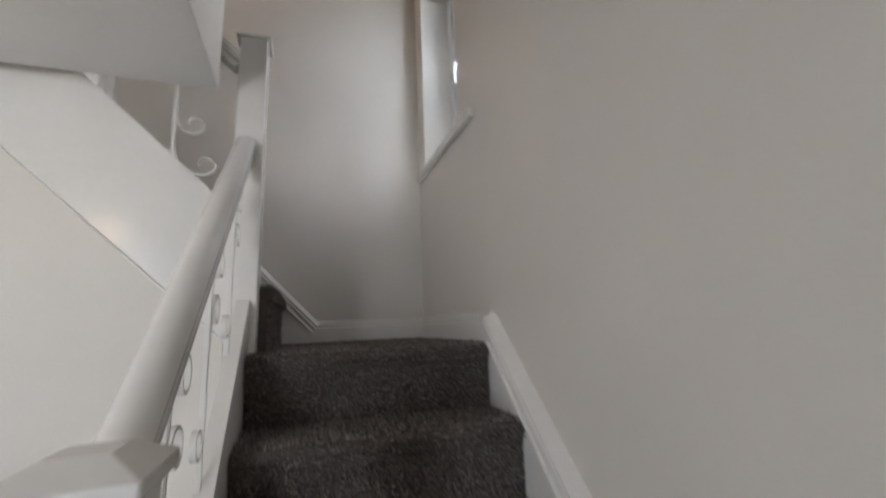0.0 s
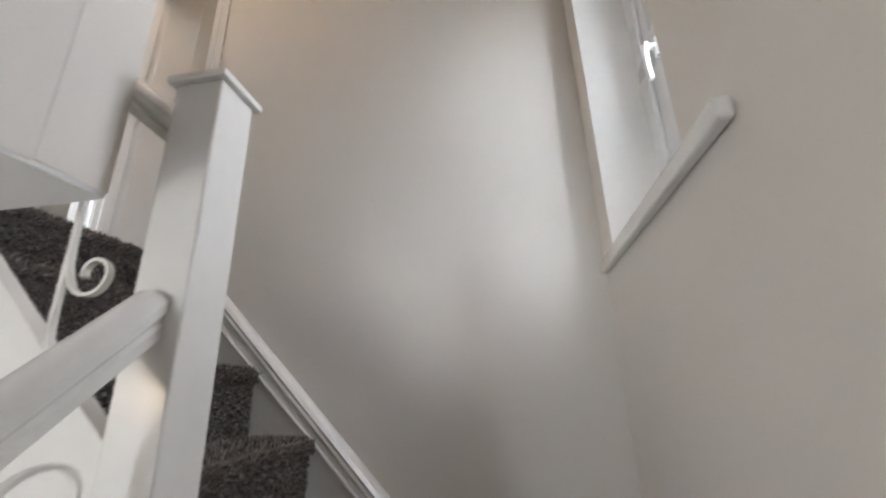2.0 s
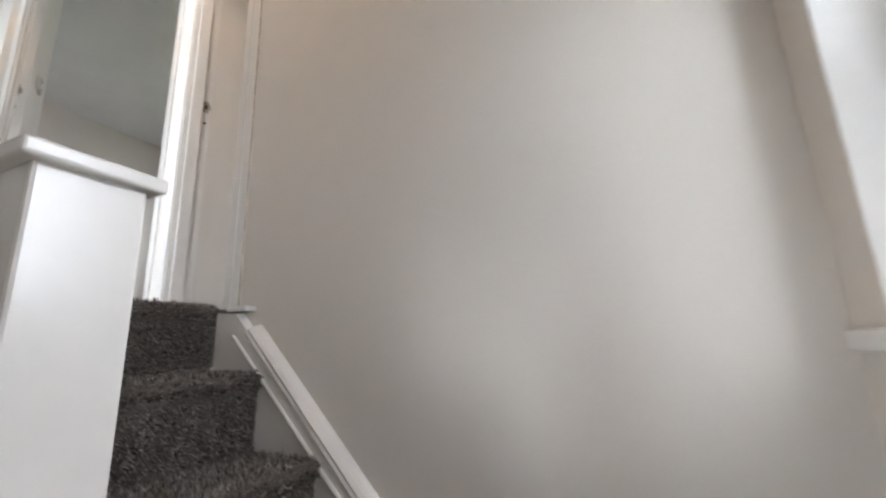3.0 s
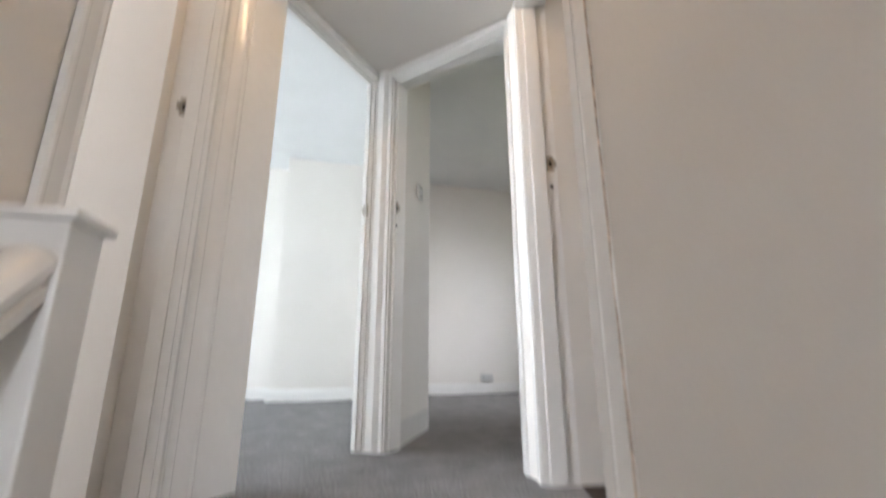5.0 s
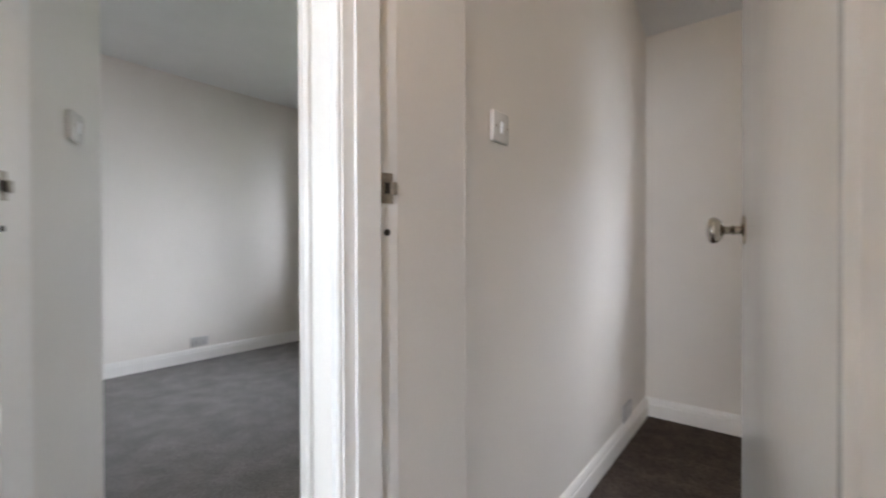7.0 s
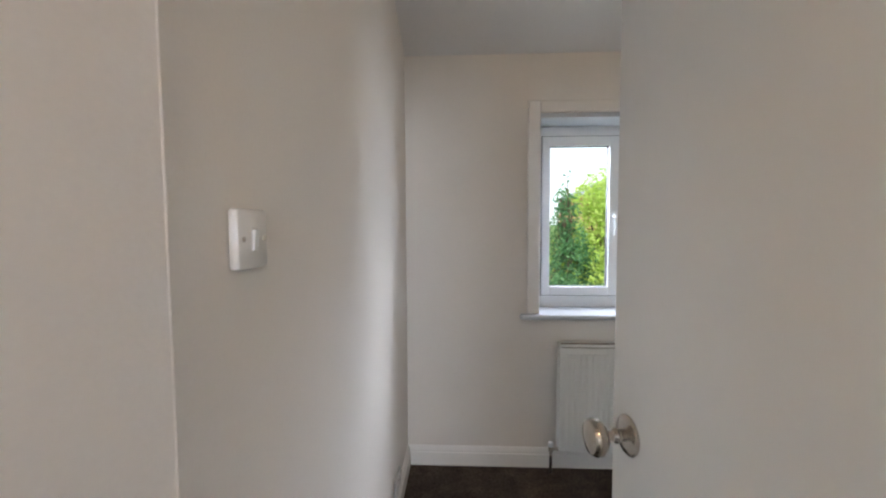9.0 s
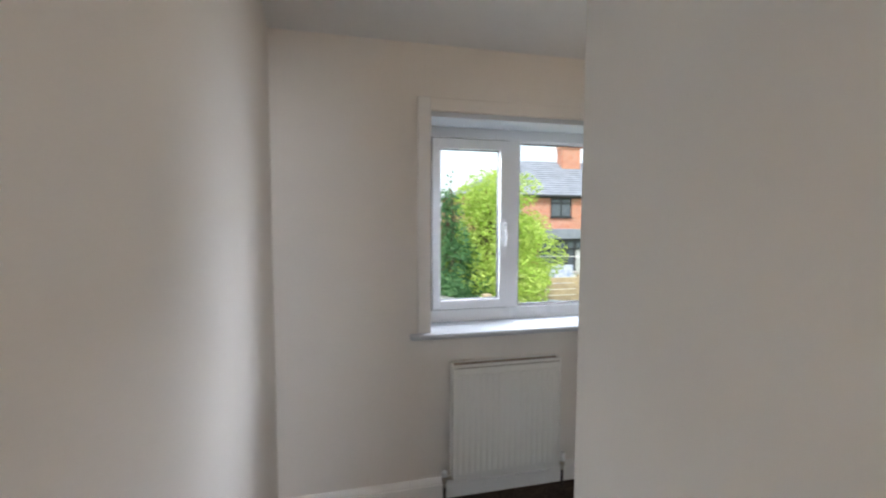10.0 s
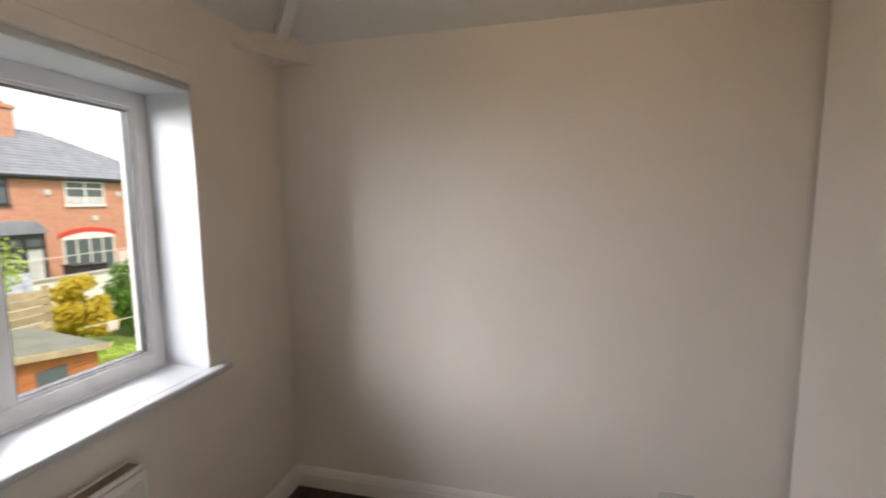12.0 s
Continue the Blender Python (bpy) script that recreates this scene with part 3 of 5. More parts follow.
def door_frame(name, a, b, depth, stop_at, label, left=0.068, right=0.068):
    """Lining, stop and moulded architrave of a doorway from a to b; the landing is on the right of that way."""
    m, w = along(a, b)
    ob = tagged(new(name), label, "door frame", kind="structure")
    ob.matrix_world = m
    bpy.context.view_layer.update()
    bm = bmesh.new()
    add_box(bm, (-0.004, -0.004, 0), (0.012, depth + 0.004, HEAD - 0.012), m)
    add_box(bm, (w - 0.012, -0.004, 0), (w + 0.004, depth + 0.004, HEAD - 0.012), m)
    add_box(bm, (-0.004, -0.004, HEAD - 0.012), (w + 0.004, depth + 0.004, HEAD + 0.004), m)
    part("lining", bm, M_TRIM, ob)
    bm = bmesh.new()
    for lo, hi in (((0.012, 0), (0.024, HEAD - 0.024)), ((w - 0.024, 0), (w - 0.012, HEAD - 0.024)), ((0.012, HEAD - 0.024), (w - 0.012, HEAD - 0.012))):
        add_box(bm, (lo[0], 0.02, lo[1]), (hi[0], stop_at, hi[1]), m, 0.002)
    part("door_stop", bm, M_TRIM, ob)

    def strip(s, z0, z1, width, flip):
        k = width / 0.068
        prof = [(u * k, v) for u, v in ARCH]
        bm = bmesh.new()
        ends = []
        for z in (z0, z1):
            ends.append([bm.verts.new(m @ Vector((s + (-u if flip else u), -0.002 - v, z))) for u, v in prof])
        n = len(prof)
        for j in range(n):
            bm.faces.new((ends[0][j], ends[0][(j + 1) % n], ends[1][(j + 1) % n], ends[1][j]))
        bm.faces.new(ends[0])
        bm.faces.new(ends[1][::-1])
        return bm

    if left:
        part("architrave", strip(0.004, 0, HEAD + 0.04, left, True), M_TRIM, ob)
    if right:
        part("architrave", strip(w - 0.004, 0, HEAD + 0.04, right, False), M_TRIM, ob)
    part("head_architrave", box((0.0, -0.016, HEAD), (w, -0.002, HEAD + 0.044), m, 0.003), M_TRIM, ob)
    return ob, m, w


def strike(frame_ob, m, w, s, depth_at, z, hole, face):
    """A worn strike plate let into the lining, with a bored hole under it."""
    bm = bmesh.new()
    x0, x1 = (0.0115, 0.0135) if face > 0 else (w - 0.0135, w - 0.0115)
    add_box(bm, (x0, depth_at - 0.014, z - 0.033), (x1, depth_at + 0.014, z + 0.033), m)
    lip = (x1, x1 + 0.007) if face > 0 else (x0 - 0.007, x0)
    add_box(bm, (lip[0], depth_at + 0.010, z - 0.014), (lip[1], depth_at + 0.022, z + 0.014), m, 0.002)
    plate = part("strike_plate", bm, M_STEEL, frame_ob, "worn steel strike plate")
    part("latch_hole", box((x0 - 0.001, depth_at - 0.006, z - 0.012), (x1 + 0.0008, depth_at + 0.006, z + 0.012), m), M_DARK, plate)
    if hole:
        turn = m @ Matrix.Translation((x0 + 0.0012 if face > 0 else x1 - 0.0012, depth_at, z - 0.096)) @ pose(0, 0, 0, 0, 90, 0)
        part("bolt_hole", lathe([(0.0075, -0.001), (0.0075, 0.001)], turn, 14), M_DARK, frame_ob, "dark bored bolt hole")


f3, m3, w3 = door_frame("door_frame_box_room", D3A, D3B, 0.116, 0.076, "white gloss door frame of the box room with a worn edge", right=0)
part("plain_architrave", prism([(-1.678, -0.006), (-1.672, -0.012), (-1.6055, -0.0075), (-1.6000, 0.030), (-1.660, 0.050), (-1.678, 0.020)], 0, 2.40), M_TRIM, f3, "plain white board butted to the stair wall")
strike(f3, m3, w3, 0, 0.094, 1.163, True, 1)
f2, m2, w2 = door_frame("door_frame_back_room", D2A, D2B, 0.11, 0.021, "white gloss door frame of the back bedroom", left=0.045, right=0.06)
strike(f2, m2, w2, 0, 0.040, 1.175, True, 1)
f1, m1, w1 = door_frame("door_frame_front_room", D1A, D1B, 0.05, 0.021, "white gloss door frame of the front bedroom", left=0, right=0.030)
part("plain_board", box((-0.136, -0.006, 0), (-0.004, -0.001, HEAD + 0.04), m1, 0.0015), M_TRIM, f1, "broad plain white board beside the doorway")
smooth(part("corner_moulding", prism([(-2.438, -0.912), (-2.448, -0.890), (-2.456, -0.890), (-2.476, -0.862), (-2.478, -0.852), (-2.490, -0.841), (-2.512, -0.860), (-2.470, -0.935)], 0, HEAD + 0.04), M_TRIM, f1), 30)
strike(f1, m1, w1, 0, 0.026, 1.160, False, -1)
f0, m0, w0 = door_frame("door_frame_small_room", D0A, D0B, 0.11, 0.060, "white gloss door frame of the small front room", right=0.050)
strike(f0, m0, w0, 0, 0.066, 1.215, False, -1)
part("hinge_rebate", box((w3 - 0.036, 0.094, 0), (w3 - 0.012, 0.119, HEAD - 0.024), m3, 0.002), M_TRIM, f3)
# chips in the paint of the box room frame
M_CHIP = material("bare_wood_under_chipped_paint", (0.30, 0.24, 0.18), 0.85, stain=0.3, stain_size=60)


def chip(frame_ob, m, x, y, z, wide, tall, seed):
    """A thin ragged scar on a lining: a flat patch with an uneven outline."""
    rng = np.random.default_rng(seed)
    bm = bmesh.new()
    rim = [(rng.uniform(0.5, 1.0), q) for q in np.linspace(0, 2 * math.pi, 10)[:-1]]
    for dx in (0.0, 0.0006):
        bm.faces.new([bm.verts.new(m @ Vector((x - dx, y + wide * r * math.cos(q), z + tall * r * math.sin(q)))) for r, q in rim])
    part("paint_chip", bm, M_CHIP, frame_ob)


for n_, (y, z, wide, tall) in enumerate(((0.088, 1.62, 0.0025, 0.030), (0.086, 1.30, 0.0030, 0.018), (0.089, 0.98, 0.0025, 0.014), (0.060, 0.66, 0.0030, 0.012), (0.082, 0.62, 0.0025, 0.016), (0.085, 0.40, 0.0030, 0.020))):
    chip(f3, m3, w3 - 0.0125, y, z, wide, tall, n_)
# rough filled joint where the box room architrave meets the stair wall
bm = bmesh.new()
random.seed(4)
pts = [(-1.605 + random.uniform(-0.0016, 0.0016), -0.004, z) for z in np.linspace(0.0, 2.5, 60)]
add_sweep(bm, [(-0.0011, -0.003), (0.0011, -0.003), (0.0011, 0.0012), (-0.0011, 0.0016)], pts, up=(0, 1, 0))
M_FILLER = material("brown_cracked_filler", (0.50, 0.41, 0.33), 0.8, stain=0.3, stain_size=30, grain=0.4, grain_size=150)
tagged(part("trim_joint", bm, M_FILLER), "cracked brown joint beside the door frame", "wall joint", kind="structure")


# ---- doors ----
def door_leaf(name, hinge, edge, back, label, knobs):
    """A flush door from its hinge to its free edge; back: how far its thickness goes to the left of that way."""
    m, w = along(hinge, edge)
    ob = thing(name, (*hinge, 0.008), label, "door", kind="structure")
    smooth(part("leaf", box((0.003, min(0, back), 0.010), (w, max(0, back), 1.918), m, 0.003), M_DOOR, ob))
    for side in knobs:
        y = max(0, back) if side > 0 else min(0, back)
        turn = m @ Matrix.Translation((w - 0.048, y, 1.068)) @ pose(0, 0, 0, -90 * side, 0, 0)
        rose = smooth(part("rose", lathe([(0.0, 0.0), (0.0300, 0.0), (0.0305, 0.003), (0.027, 0.006), (0.013, 0.008)], turn, 28), M_NICKEL, ob, "round nickel rose"))
        smooth(part("knob", lathe([(0.009, 0.006), (0.009, 0.018), (0.012, 0.021), (0.008, 0.026), (0.009, 0.034), (0.020, 0.040), (0.027, 0.048), (0.028, 0.056), (0.024, 0.063), (0.012, 0.067), (0.001, 0.068)], turn, 28), M_NICKEL, rose, "mushroom shaped nickel door knob"))
    for z in (0.25, 1.68):
        part("hinge", box((-0.012, min(0, back) - 0.002 if back < 0 else -0.004, z - 0.04), (0.010, 0.004, z + 0.04), m, 0.002), M_TRIM, ob, "white painted hinge")
    return ob


box_door = door_leaf("door_box_room", (-1.658, 0.118), (-1.762, 0.800), -0.036, "white satin flush door standing open with a nickel knob", (1, -1))
edge_m, edge_w = along((-1.658, 0.118), (-1.762, 0.800))
part("hook", box((edge_w - 0.001, -0.024, 1.600), (edge_w + 0.010, -0.014, 1.628), edge_m, 0.001), M_STEEL, box_door, "small dark steel hook")
door_leaf("door_back_room", (-2.545, 0.345), (-2.93, 0.96), -0.036, "white satin flush door standing open in the back bedroom", (1, -1))


# ---- switches and sockets ----
def wall_switch(at, face, label):
    """An ivory light switch plate with a rocker and two screws; face: degrees by which it is turned."""
    ob = thing("light_switch", at, label, "light switch", "light switches")
    m = Matrix.Translation(at) @ pose(0, 0, 0, 0, 0, face)
    bm = box((-0.043, -0.016, -0.043), (0.043, 0.0, 0.043), m, 0.006)
    plate = smooth(part("plate", bm, M_SWITCH, ob))
    part("rocker_surround", box((-0.0088, -0.0168, -0.0168), (0.0088, -0.012, 0.0168), m), M_SOCKET, ob)
    part("rocker", box((-0.007, -0.0205, -0.015), (0.007, -0.015, 0.015), m @ pose(0, 0, 0, 6, 0, 0), 0.0015), M_UPVC, ob, "small white rocker")
    for s in (-1, 1):
        turn = m @ Matrix.Translation((0.030 * s, -0.0162, 0)) @ pose(0, 0, 0, 90, 0, 0)
        part("screw", lathe([(0.0042, -0.001), (0.0042, 0.0006), (0.0034, 0.0012)], turn, 12), M_STEEL, ob, "steel screw")
    return ob


def socket(at, face, label, width=0.146):
    ob = thing("wall_socket", at, label, "wall socket", "wall sockets")
    m = Matrix.Translation(at) @ pose(0, 0, 0, 0, 0, face)
    smooth(part("plate", box((-width / 2, -0.012, -0.043), (width / 2, 0, 0.043), m, 0.004), M_SOCKET, ob))
    for c in ((-0.036, 0.036) if width > 0.1 else (0,)):
        for dx, dz, w, h in ((0, 0.004, 0.002, 0.006), (-0.011, -0.018, 0.004, 0.002), (0.011, -0.018, 0.004, 0.002)):
            part("pin_hole", box((c + dx - w, -0.0128, dz - h), (c + dx + w, -0.0118, dz + h), m), M_DARK, ob)
        part("switch_key", box((c + 0.016, -0.0145, 0.018), (c + 0.028, -0.011, 0.034), m, 0.001), M_SOCKET, ob)
    return ob


wall_switch((X3W + 0.001, 0.715, 1.368), 90, "ivory plastic light switch on the cream box room wall")
wall_switch((-3.366, -0.010, 1.400), 153, "ivory plastic light switch on the short bedroom wall")
socket((FAR + 0.001, 1.31, 0.172), 90, "grey double wall socket above the bedroom skirting")
socket((X3W + 0.001, 2.02, 0.165), 90, "grey double wall socket above the box room skirting")
socket((X3E - 0.001, 0.575, 0.210), -90, "grey double wall socket on the gable side wall")

# ---- windows ----
def bars(outer, inner, y0, y1, bevel=0.004, m=None):
    """A rectangular frame in the x, z plane between an outer and an inner rectangle (x0, z0, x1, z1)."""
    (a, b, c, d), (e, f, g, h) = outer, inner
    bm = bmesh.new()
    for lo, hi in (((a, b), (e, d)), ((g, b), (c, d)), ((e, b), (g, f)), ((e, h), (g, d))):
        add_box(bm, (lo[0], y0, lo[1]), (hi[0], y1, hi[1]), m, bevel)
    return bm


def handle(ob, at, m, hang=-1):
    """A white casement handle: base, neck and a lever that hangs down."""
    p = m @ Matrix.Translation(at)
    base = smooth(part("handle", box((-0.011, -0.010, -0.032), (0.011, 0.0, 0.032), p, 0.003), M_UPVC, ob, "white window handle"))
    bm = bmesh.new()
    add_lathe(bm, [(0.010, 0.0), (0.010, 0.022), (0.012, 0.030), (0.008, 0.036)], p @ pose(0, -0.008, 0.004, 90, 0, 0), 14)
    add_sweep(bm, [(-0.008, -0.006), (0.008, -0.006), (0.010, 0.0), (0.008, 0.006), (-0.008, 0.006), (-0.010, 0.0)],
              [p @ Vector(v) for v in ((0, -0.034, 0.016), (0.003, -0.040, -0.03), (0.004, -0.042, -0.07), (0.002, -0.038, -0.115))], up=p.to_3x3() @ Vector((0, 1, 0)))
    smooth(part("lever", bm, M_UPVC, base))


win = tagged(new("window_box_room"), "white plastic casement window with two clear panes", "window", kind="structure")
win.location = (-1.03, 2.70, 0.85)
bpy.context.view_layer.update()
WY, WL, WR, WB, WT = 2.672, -1.582, -0.522, 0.866, 1.985   # plane of the frame and edges of its opening
part("outer_frame", bars((WL, WB, WR, WT), (-1.537, 0.948, -0.570, 1.902), WY, WY + 0.044), M_UPVC, win)
part("mullion", box((-1.086, WY + 0.002, 0.948), (-1.028, WY + 0.042, 1.902), bevel=0.004), M_UPVC, win)
part("casement", bars((-1.532, 0.953, -1.088, 1.897), (-1.486, 1.004, -1.140, 1.842), WY - 0.014, WY + 0.05), M_UPVC, win)
part("casement_gap", bars((-1.5365, 0.9485, -1.0835, 1.9015), (-1.5325, 0.9525, -1.0875, 1.8975), WY + 0.003, WY + 0.02, 0), M_SEAL, win)
part("glazing_bead", bars((-1.028, 0.948, -0.570, 1.902), (-1.016, 0.960, -0.586, 1.890), WY + 0.010, WY + 0.036), M_UPVC, win)
part("seal", bars((-1.490, 1.000, -1.136, 1.846), (-1.484, 1.006, -1.142, 1.840), WY + 0.004, WY + 0.04, 0), M_SEAL, win)
part("seal", bars((-1.018, 0.958, -0.584, 1.892), (-1.013, 0.963, -0.589, 1.887), WY + 0.014, WY + 0.045, 0), M_SEAL, win)
for lo, hi in (((-1.489, 1.002), (-1.137, 1.844)), ((-1.019, 0.957), (-0.583, 1.893))):
    pane = part("pane", box((lo[0], WY + 0.024, lo[1]), (hi[0], WY + 0.028, hi[1])), M_GLASS, win)
    pane.visible_shadow = False
handle(win, (-1.112, WY - 0.014, 1.425), Matrix())
# board and linings take the white that is darkened against the lamps outside
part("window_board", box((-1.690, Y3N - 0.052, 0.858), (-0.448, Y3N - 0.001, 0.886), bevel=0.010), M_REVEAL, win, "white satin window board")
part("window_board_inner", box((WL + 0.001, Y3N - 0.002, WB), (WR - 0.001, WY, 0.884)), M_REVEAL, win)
part("sill_bead", box((WL + 0.002, WY - 0.012, 0.884), (WR - 0.002, WY - 0.001, 0.893), bevel=0.003), M_UPVC, win)
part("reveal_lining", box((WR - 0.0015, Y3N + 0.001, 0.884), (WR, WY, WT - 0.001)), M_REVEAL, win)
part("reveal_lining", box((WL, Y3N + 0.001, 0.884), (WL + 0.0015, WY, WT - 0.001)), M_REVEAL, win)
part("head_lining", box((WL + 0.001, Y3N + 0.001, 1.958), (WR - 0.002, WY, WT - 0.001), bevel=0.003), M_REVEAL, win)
part("architrave", box((-1.650, Y3N - 0.016, 0.886), (WL - 0.001, Y3N - 0.001, 2.050), bevel=0.005), M_TRIM, win)
part("architrave", box((WL - 0.001, Y3N - 0.014, WT), (WR + 0.002, Y3N - 0.001, 2.048), bevel=0.005), M_WALL, win)

TURN = Matrix(((0, 1, 0, 0), (-1, 0, 0, 0), (0, 0, 1, 0), (0, 0, 0, 1)))   # drawn facing -y, turned to face -x
win2 = tagged(new("window_stairs"), "white plastic stair window with obscured glass", "window", kind="structure")
win2.location = (0.2, -0.4, 0.5)
bpy.context.view_layer.update()
SL, SR, SB, ST = 0.135, 0.710, -0.150, 1.010   # the opening, along the wall and up
part("outer_frame", bars((SL, SB, SR, ST), (0.290, -0.085, 0.660, 0.970), 0.195, 0.265, 0.004, TURN), M_UPVC, win2)
part("frame_bead", bars((SL + 0.001, SB + 0.001, SR - 0.001, ST - 0.001), (0.205, -0.110, 0.685, 0.990), 0.178, 0.194, 0.005, TURN), M_UPVC, win2)
part("casement", bars((0.297, -0.078, 0.653, 0.963), (0.372, -0.012, 0.610, 0.905), 0.172, 0.245, 0.005, TURN), M_UPVC, win2)
part("seal", bars((0.289, -0.086, 0.661, 0.971), (0.298, -0.077, 0.652, 0.962), 0.186, 0.200, 0, TURN), M_SEAL, win2)
part("seal", bars((0.369, -0.015, 0.613, 0.908), (0.380, -0.004, 0.602, 0.897), 0.190, 0.23, 0, TURN), M_SEAL, win2)
pane = part("pane", box((0.372, 0.216, -0.012), (0.610, 0.220, 0.905), TURN), M_FROST, win2, "obscured glass pane")
pane.visible_shadow = False
handle(win2, (0.338, 0.172, 0.43), TURN)
part("window_board", box((0.030, -0.027, -0.186), (0.885, -0.001, -0.148), TURN, 0.007), M_TRIM, win2, "white window board with chipped ends")
part("window_board_inner", box((SL + 0.001, -0.002, SB), (SR - 0.001, 0.196, -0.140), TURN), M_TRIM, win2)
part("reveal_lining", box((SL + 0.0002, 0.001, -0.140), (SL + 0.002, 0.195, ST - 0.001), TURN), M_TRIM, win2)
part("reveal_lining", box((SR - 0.002, 0.001, -0.140), (SR - 0.0002, 0.195, ST - 0.001), TURN), M_TRIM, win2)

# windows out of view; the small room's and the front door are added for light
for name, x0, x1, y0, z0, z1, label in (("window_back_room", FAR - 0.3 + 1.2, FAR - 0.3 + 2.7, Y3N + 0.22, 0.9, 2.05, "white plastic bedroom window at the back"),
                                        ("window_front_room", X3E + 0.3 - 5.7, X3E + 0.3 - 3.7, -4.55, 0.85, 2.1, "white plastic bedroom window at the front"),
                                        ("window_small_room", X3E + 0.3 - 2.45, X3E + 0.3 - 1.55, -4.55, 0.85, 2.1, "unseen white plastic window added to light the small front room"),
                                        ("unseen_front_door", X3E + 0.3 - 3.4, X3E + 0.3 - 2.5, -4.55, HALL + 0.1, -0.3, "unseen white glazed front door added to light the hall")):
    w = tagged(new(name), label, "window", kind="structure")
    part("window_frame", bars((x0, z0, x1, z1), (x0 + 0.06, z0 + 0.07, x1 - 0.06, z1 - 0.06), y0, y0 + 0.06), M_UPVC, w)
    p = part("pane", box((x0 + 0.058, y0 + 0.028, z0 + 0.068), (x1 - 0.058, y0 + 0.032, z1 - 0.058)), M_GLASS, w)
    p.visible_shadow = False

# ---- the box room's things ----
rad = thing("radiator", (-1.16, 2.42, 0.145), "white enamelled panel radiator under the window", "radiator")
RX0, RX1, RZ0, RZ1, RY = -1.486, -0.900, 0.142, 0.737, 2.362
bm = box((RX0 + 0.008, RY, RZ0), (RX1 - 0.008, RY + 0.012, RZ1 - 0.02), bevel=0.004)
smooth(part("front_panel", bm, M_RAD, rad))
count = 18
for i in range(count):
    x = RX0 + 0.035 + (RX1 - RX0 - 0.07) * i / (count - 1)
    bm = bmesh.new()
    add_box(bm, (x - 0.0105, RY - 0.004, RZ0 + 0.035), (x + 0.0105, RY + 0.002, RZ1 - 0.05), None, 0.0035)
    part("flute", bm, M_RAD, rad)
part("back_panel", box((RX0 + 0.008, RY + 0.052, RZ0), (RX1 - 0.008, RY + 0.064, RZ1 - 0.02), bevel=0.004), M_RAD, rad)
for x0, x1 in ((RX0, RX0 + 0.009), (RX1 - 0.009, RX1)):
    part("side_panel", box((x0, RY - 0.002, RZ0 + 0.01), (x1, RY + 0.066, RZ1 - 0.004), bevel=0.003), M_RAD, rad)
M_GRILL = material("dusty_steel_grille", (0.30, 0.25, 0.20), 0.6, 0.2, stain=0.2, stain_size=20)
part("top_rail", bars((RX0, RY - 0.002, RX1, RY + 0.066), (RX0 + 0.01, RY + 0.010, RX1 - 0.01, RY + 0.056), -RZ1, -RZ1 + 0.014, 0.002, Matrix(((1, 0, 0, 0), (0, 0, 1, 0), (0, -1, 0, 0), (0, 0, 0, 1)))), M_RAD, rad)
for i in range(26):
    x = RX0 + 0.022 + (RX1 - RX0 - 0.044) * i / 25
    part("grille_slat", box((x - 0.0098, RY + 0.010, RZ1 - 0.012), (x + 0.0098, RY + 0.056, RZ1 - 0.005)), M_GRILL, rad)
part("grille_tray", box((RX0 + 0.01, RY + 0.010, RZ1 - 0.022), (RX1 - 0.01, RY + 0.056, RZ1 - 0.018)), M_GRILL, rad)
part("wall_bracket", box((-1.30, RY + 0.062, 0.25), (-1.26, Y3N + 0.001, 0.60)), M_STEEL, rad)
part("wall_bracket", box((-1.06, RY + 0.062, 0.25), (-1.02, Y3N + 0.001, 0.60)), M_STEEL, rad)
for side, x in ((-1, RX0 - 0.035), (1, RX1 + 0.035)):
    v = smooth(part("valve", lathe([(0.007, 0.0), (0.007, 0.125), (0.013, 0.128), (0.013, 0.150), (0.010, 0.154)], Matrix.Translation((x, RY + 0.035, 0.0)), 14), M_STEEL, rad, "chrome radiator valve"))
    smooth(part("valve_cap", lathe([(0.011, 0.154), (0.014, 0.158), (0.014, 0.195 if side > 0 else 0.178), (0.010, 0.20 if side > 0 else 0.182)], Matrix.Translation((x, RY + 0.035, 0.0)), 14), M_UPVC, v, "white valve cap"))
    part("tail", lathe([(0.008, 0.0), (0.008, 0.034), (0.011, 0.034), (0.011, 0.04)], Matrix.Translation((x, RY + 0.035, 0.142)) @ pose(0, 0, 0, 0, 90 * -side, 0), 12), M_STEEL, v)
    part("pipe", lathe([(0.0078, -0.002), (0.0078, 0.10)], Matrix.Translation((x, RY + 0.035, 0.002)), 12), M_COPPER, rad, "dark copper pipe")

# hip rib and corner ledge under the sloping ceiling
rib = [(0.0, Y3N - 0.03, LOW - 0.005), (X3E - run, Y3N - run, TOP - 0.01)]
tagged(part("trim_hip_rib", sweep([(-0.024, -0.03), (0.024, -0.03), (0.030, 0.03), (-0.030, 0.03)], rib), M_CEIL), "white painted rib along the ceiling's hip", "ceiling rib", kind="structure")
bm = prism([(-0.29, Y3N), (X3E, Y3N), (X3E, Y3N - 0.205), (X3E - 0.08, Y3N - 0.135)], 2.205, 2.228)
add_prism(bm, [(-0.17, Y3N), (X3E, Y3N), (X3E, Y3N - 0.16), (X3E - 0.05, Y3N - 0.13)], 2.225, LOW + 0.02)
tagged(part("trim_corner_ledge", bm, M_WALL), "cream painted corner ledge under the ceiling", "corner ledge", kind="structure")

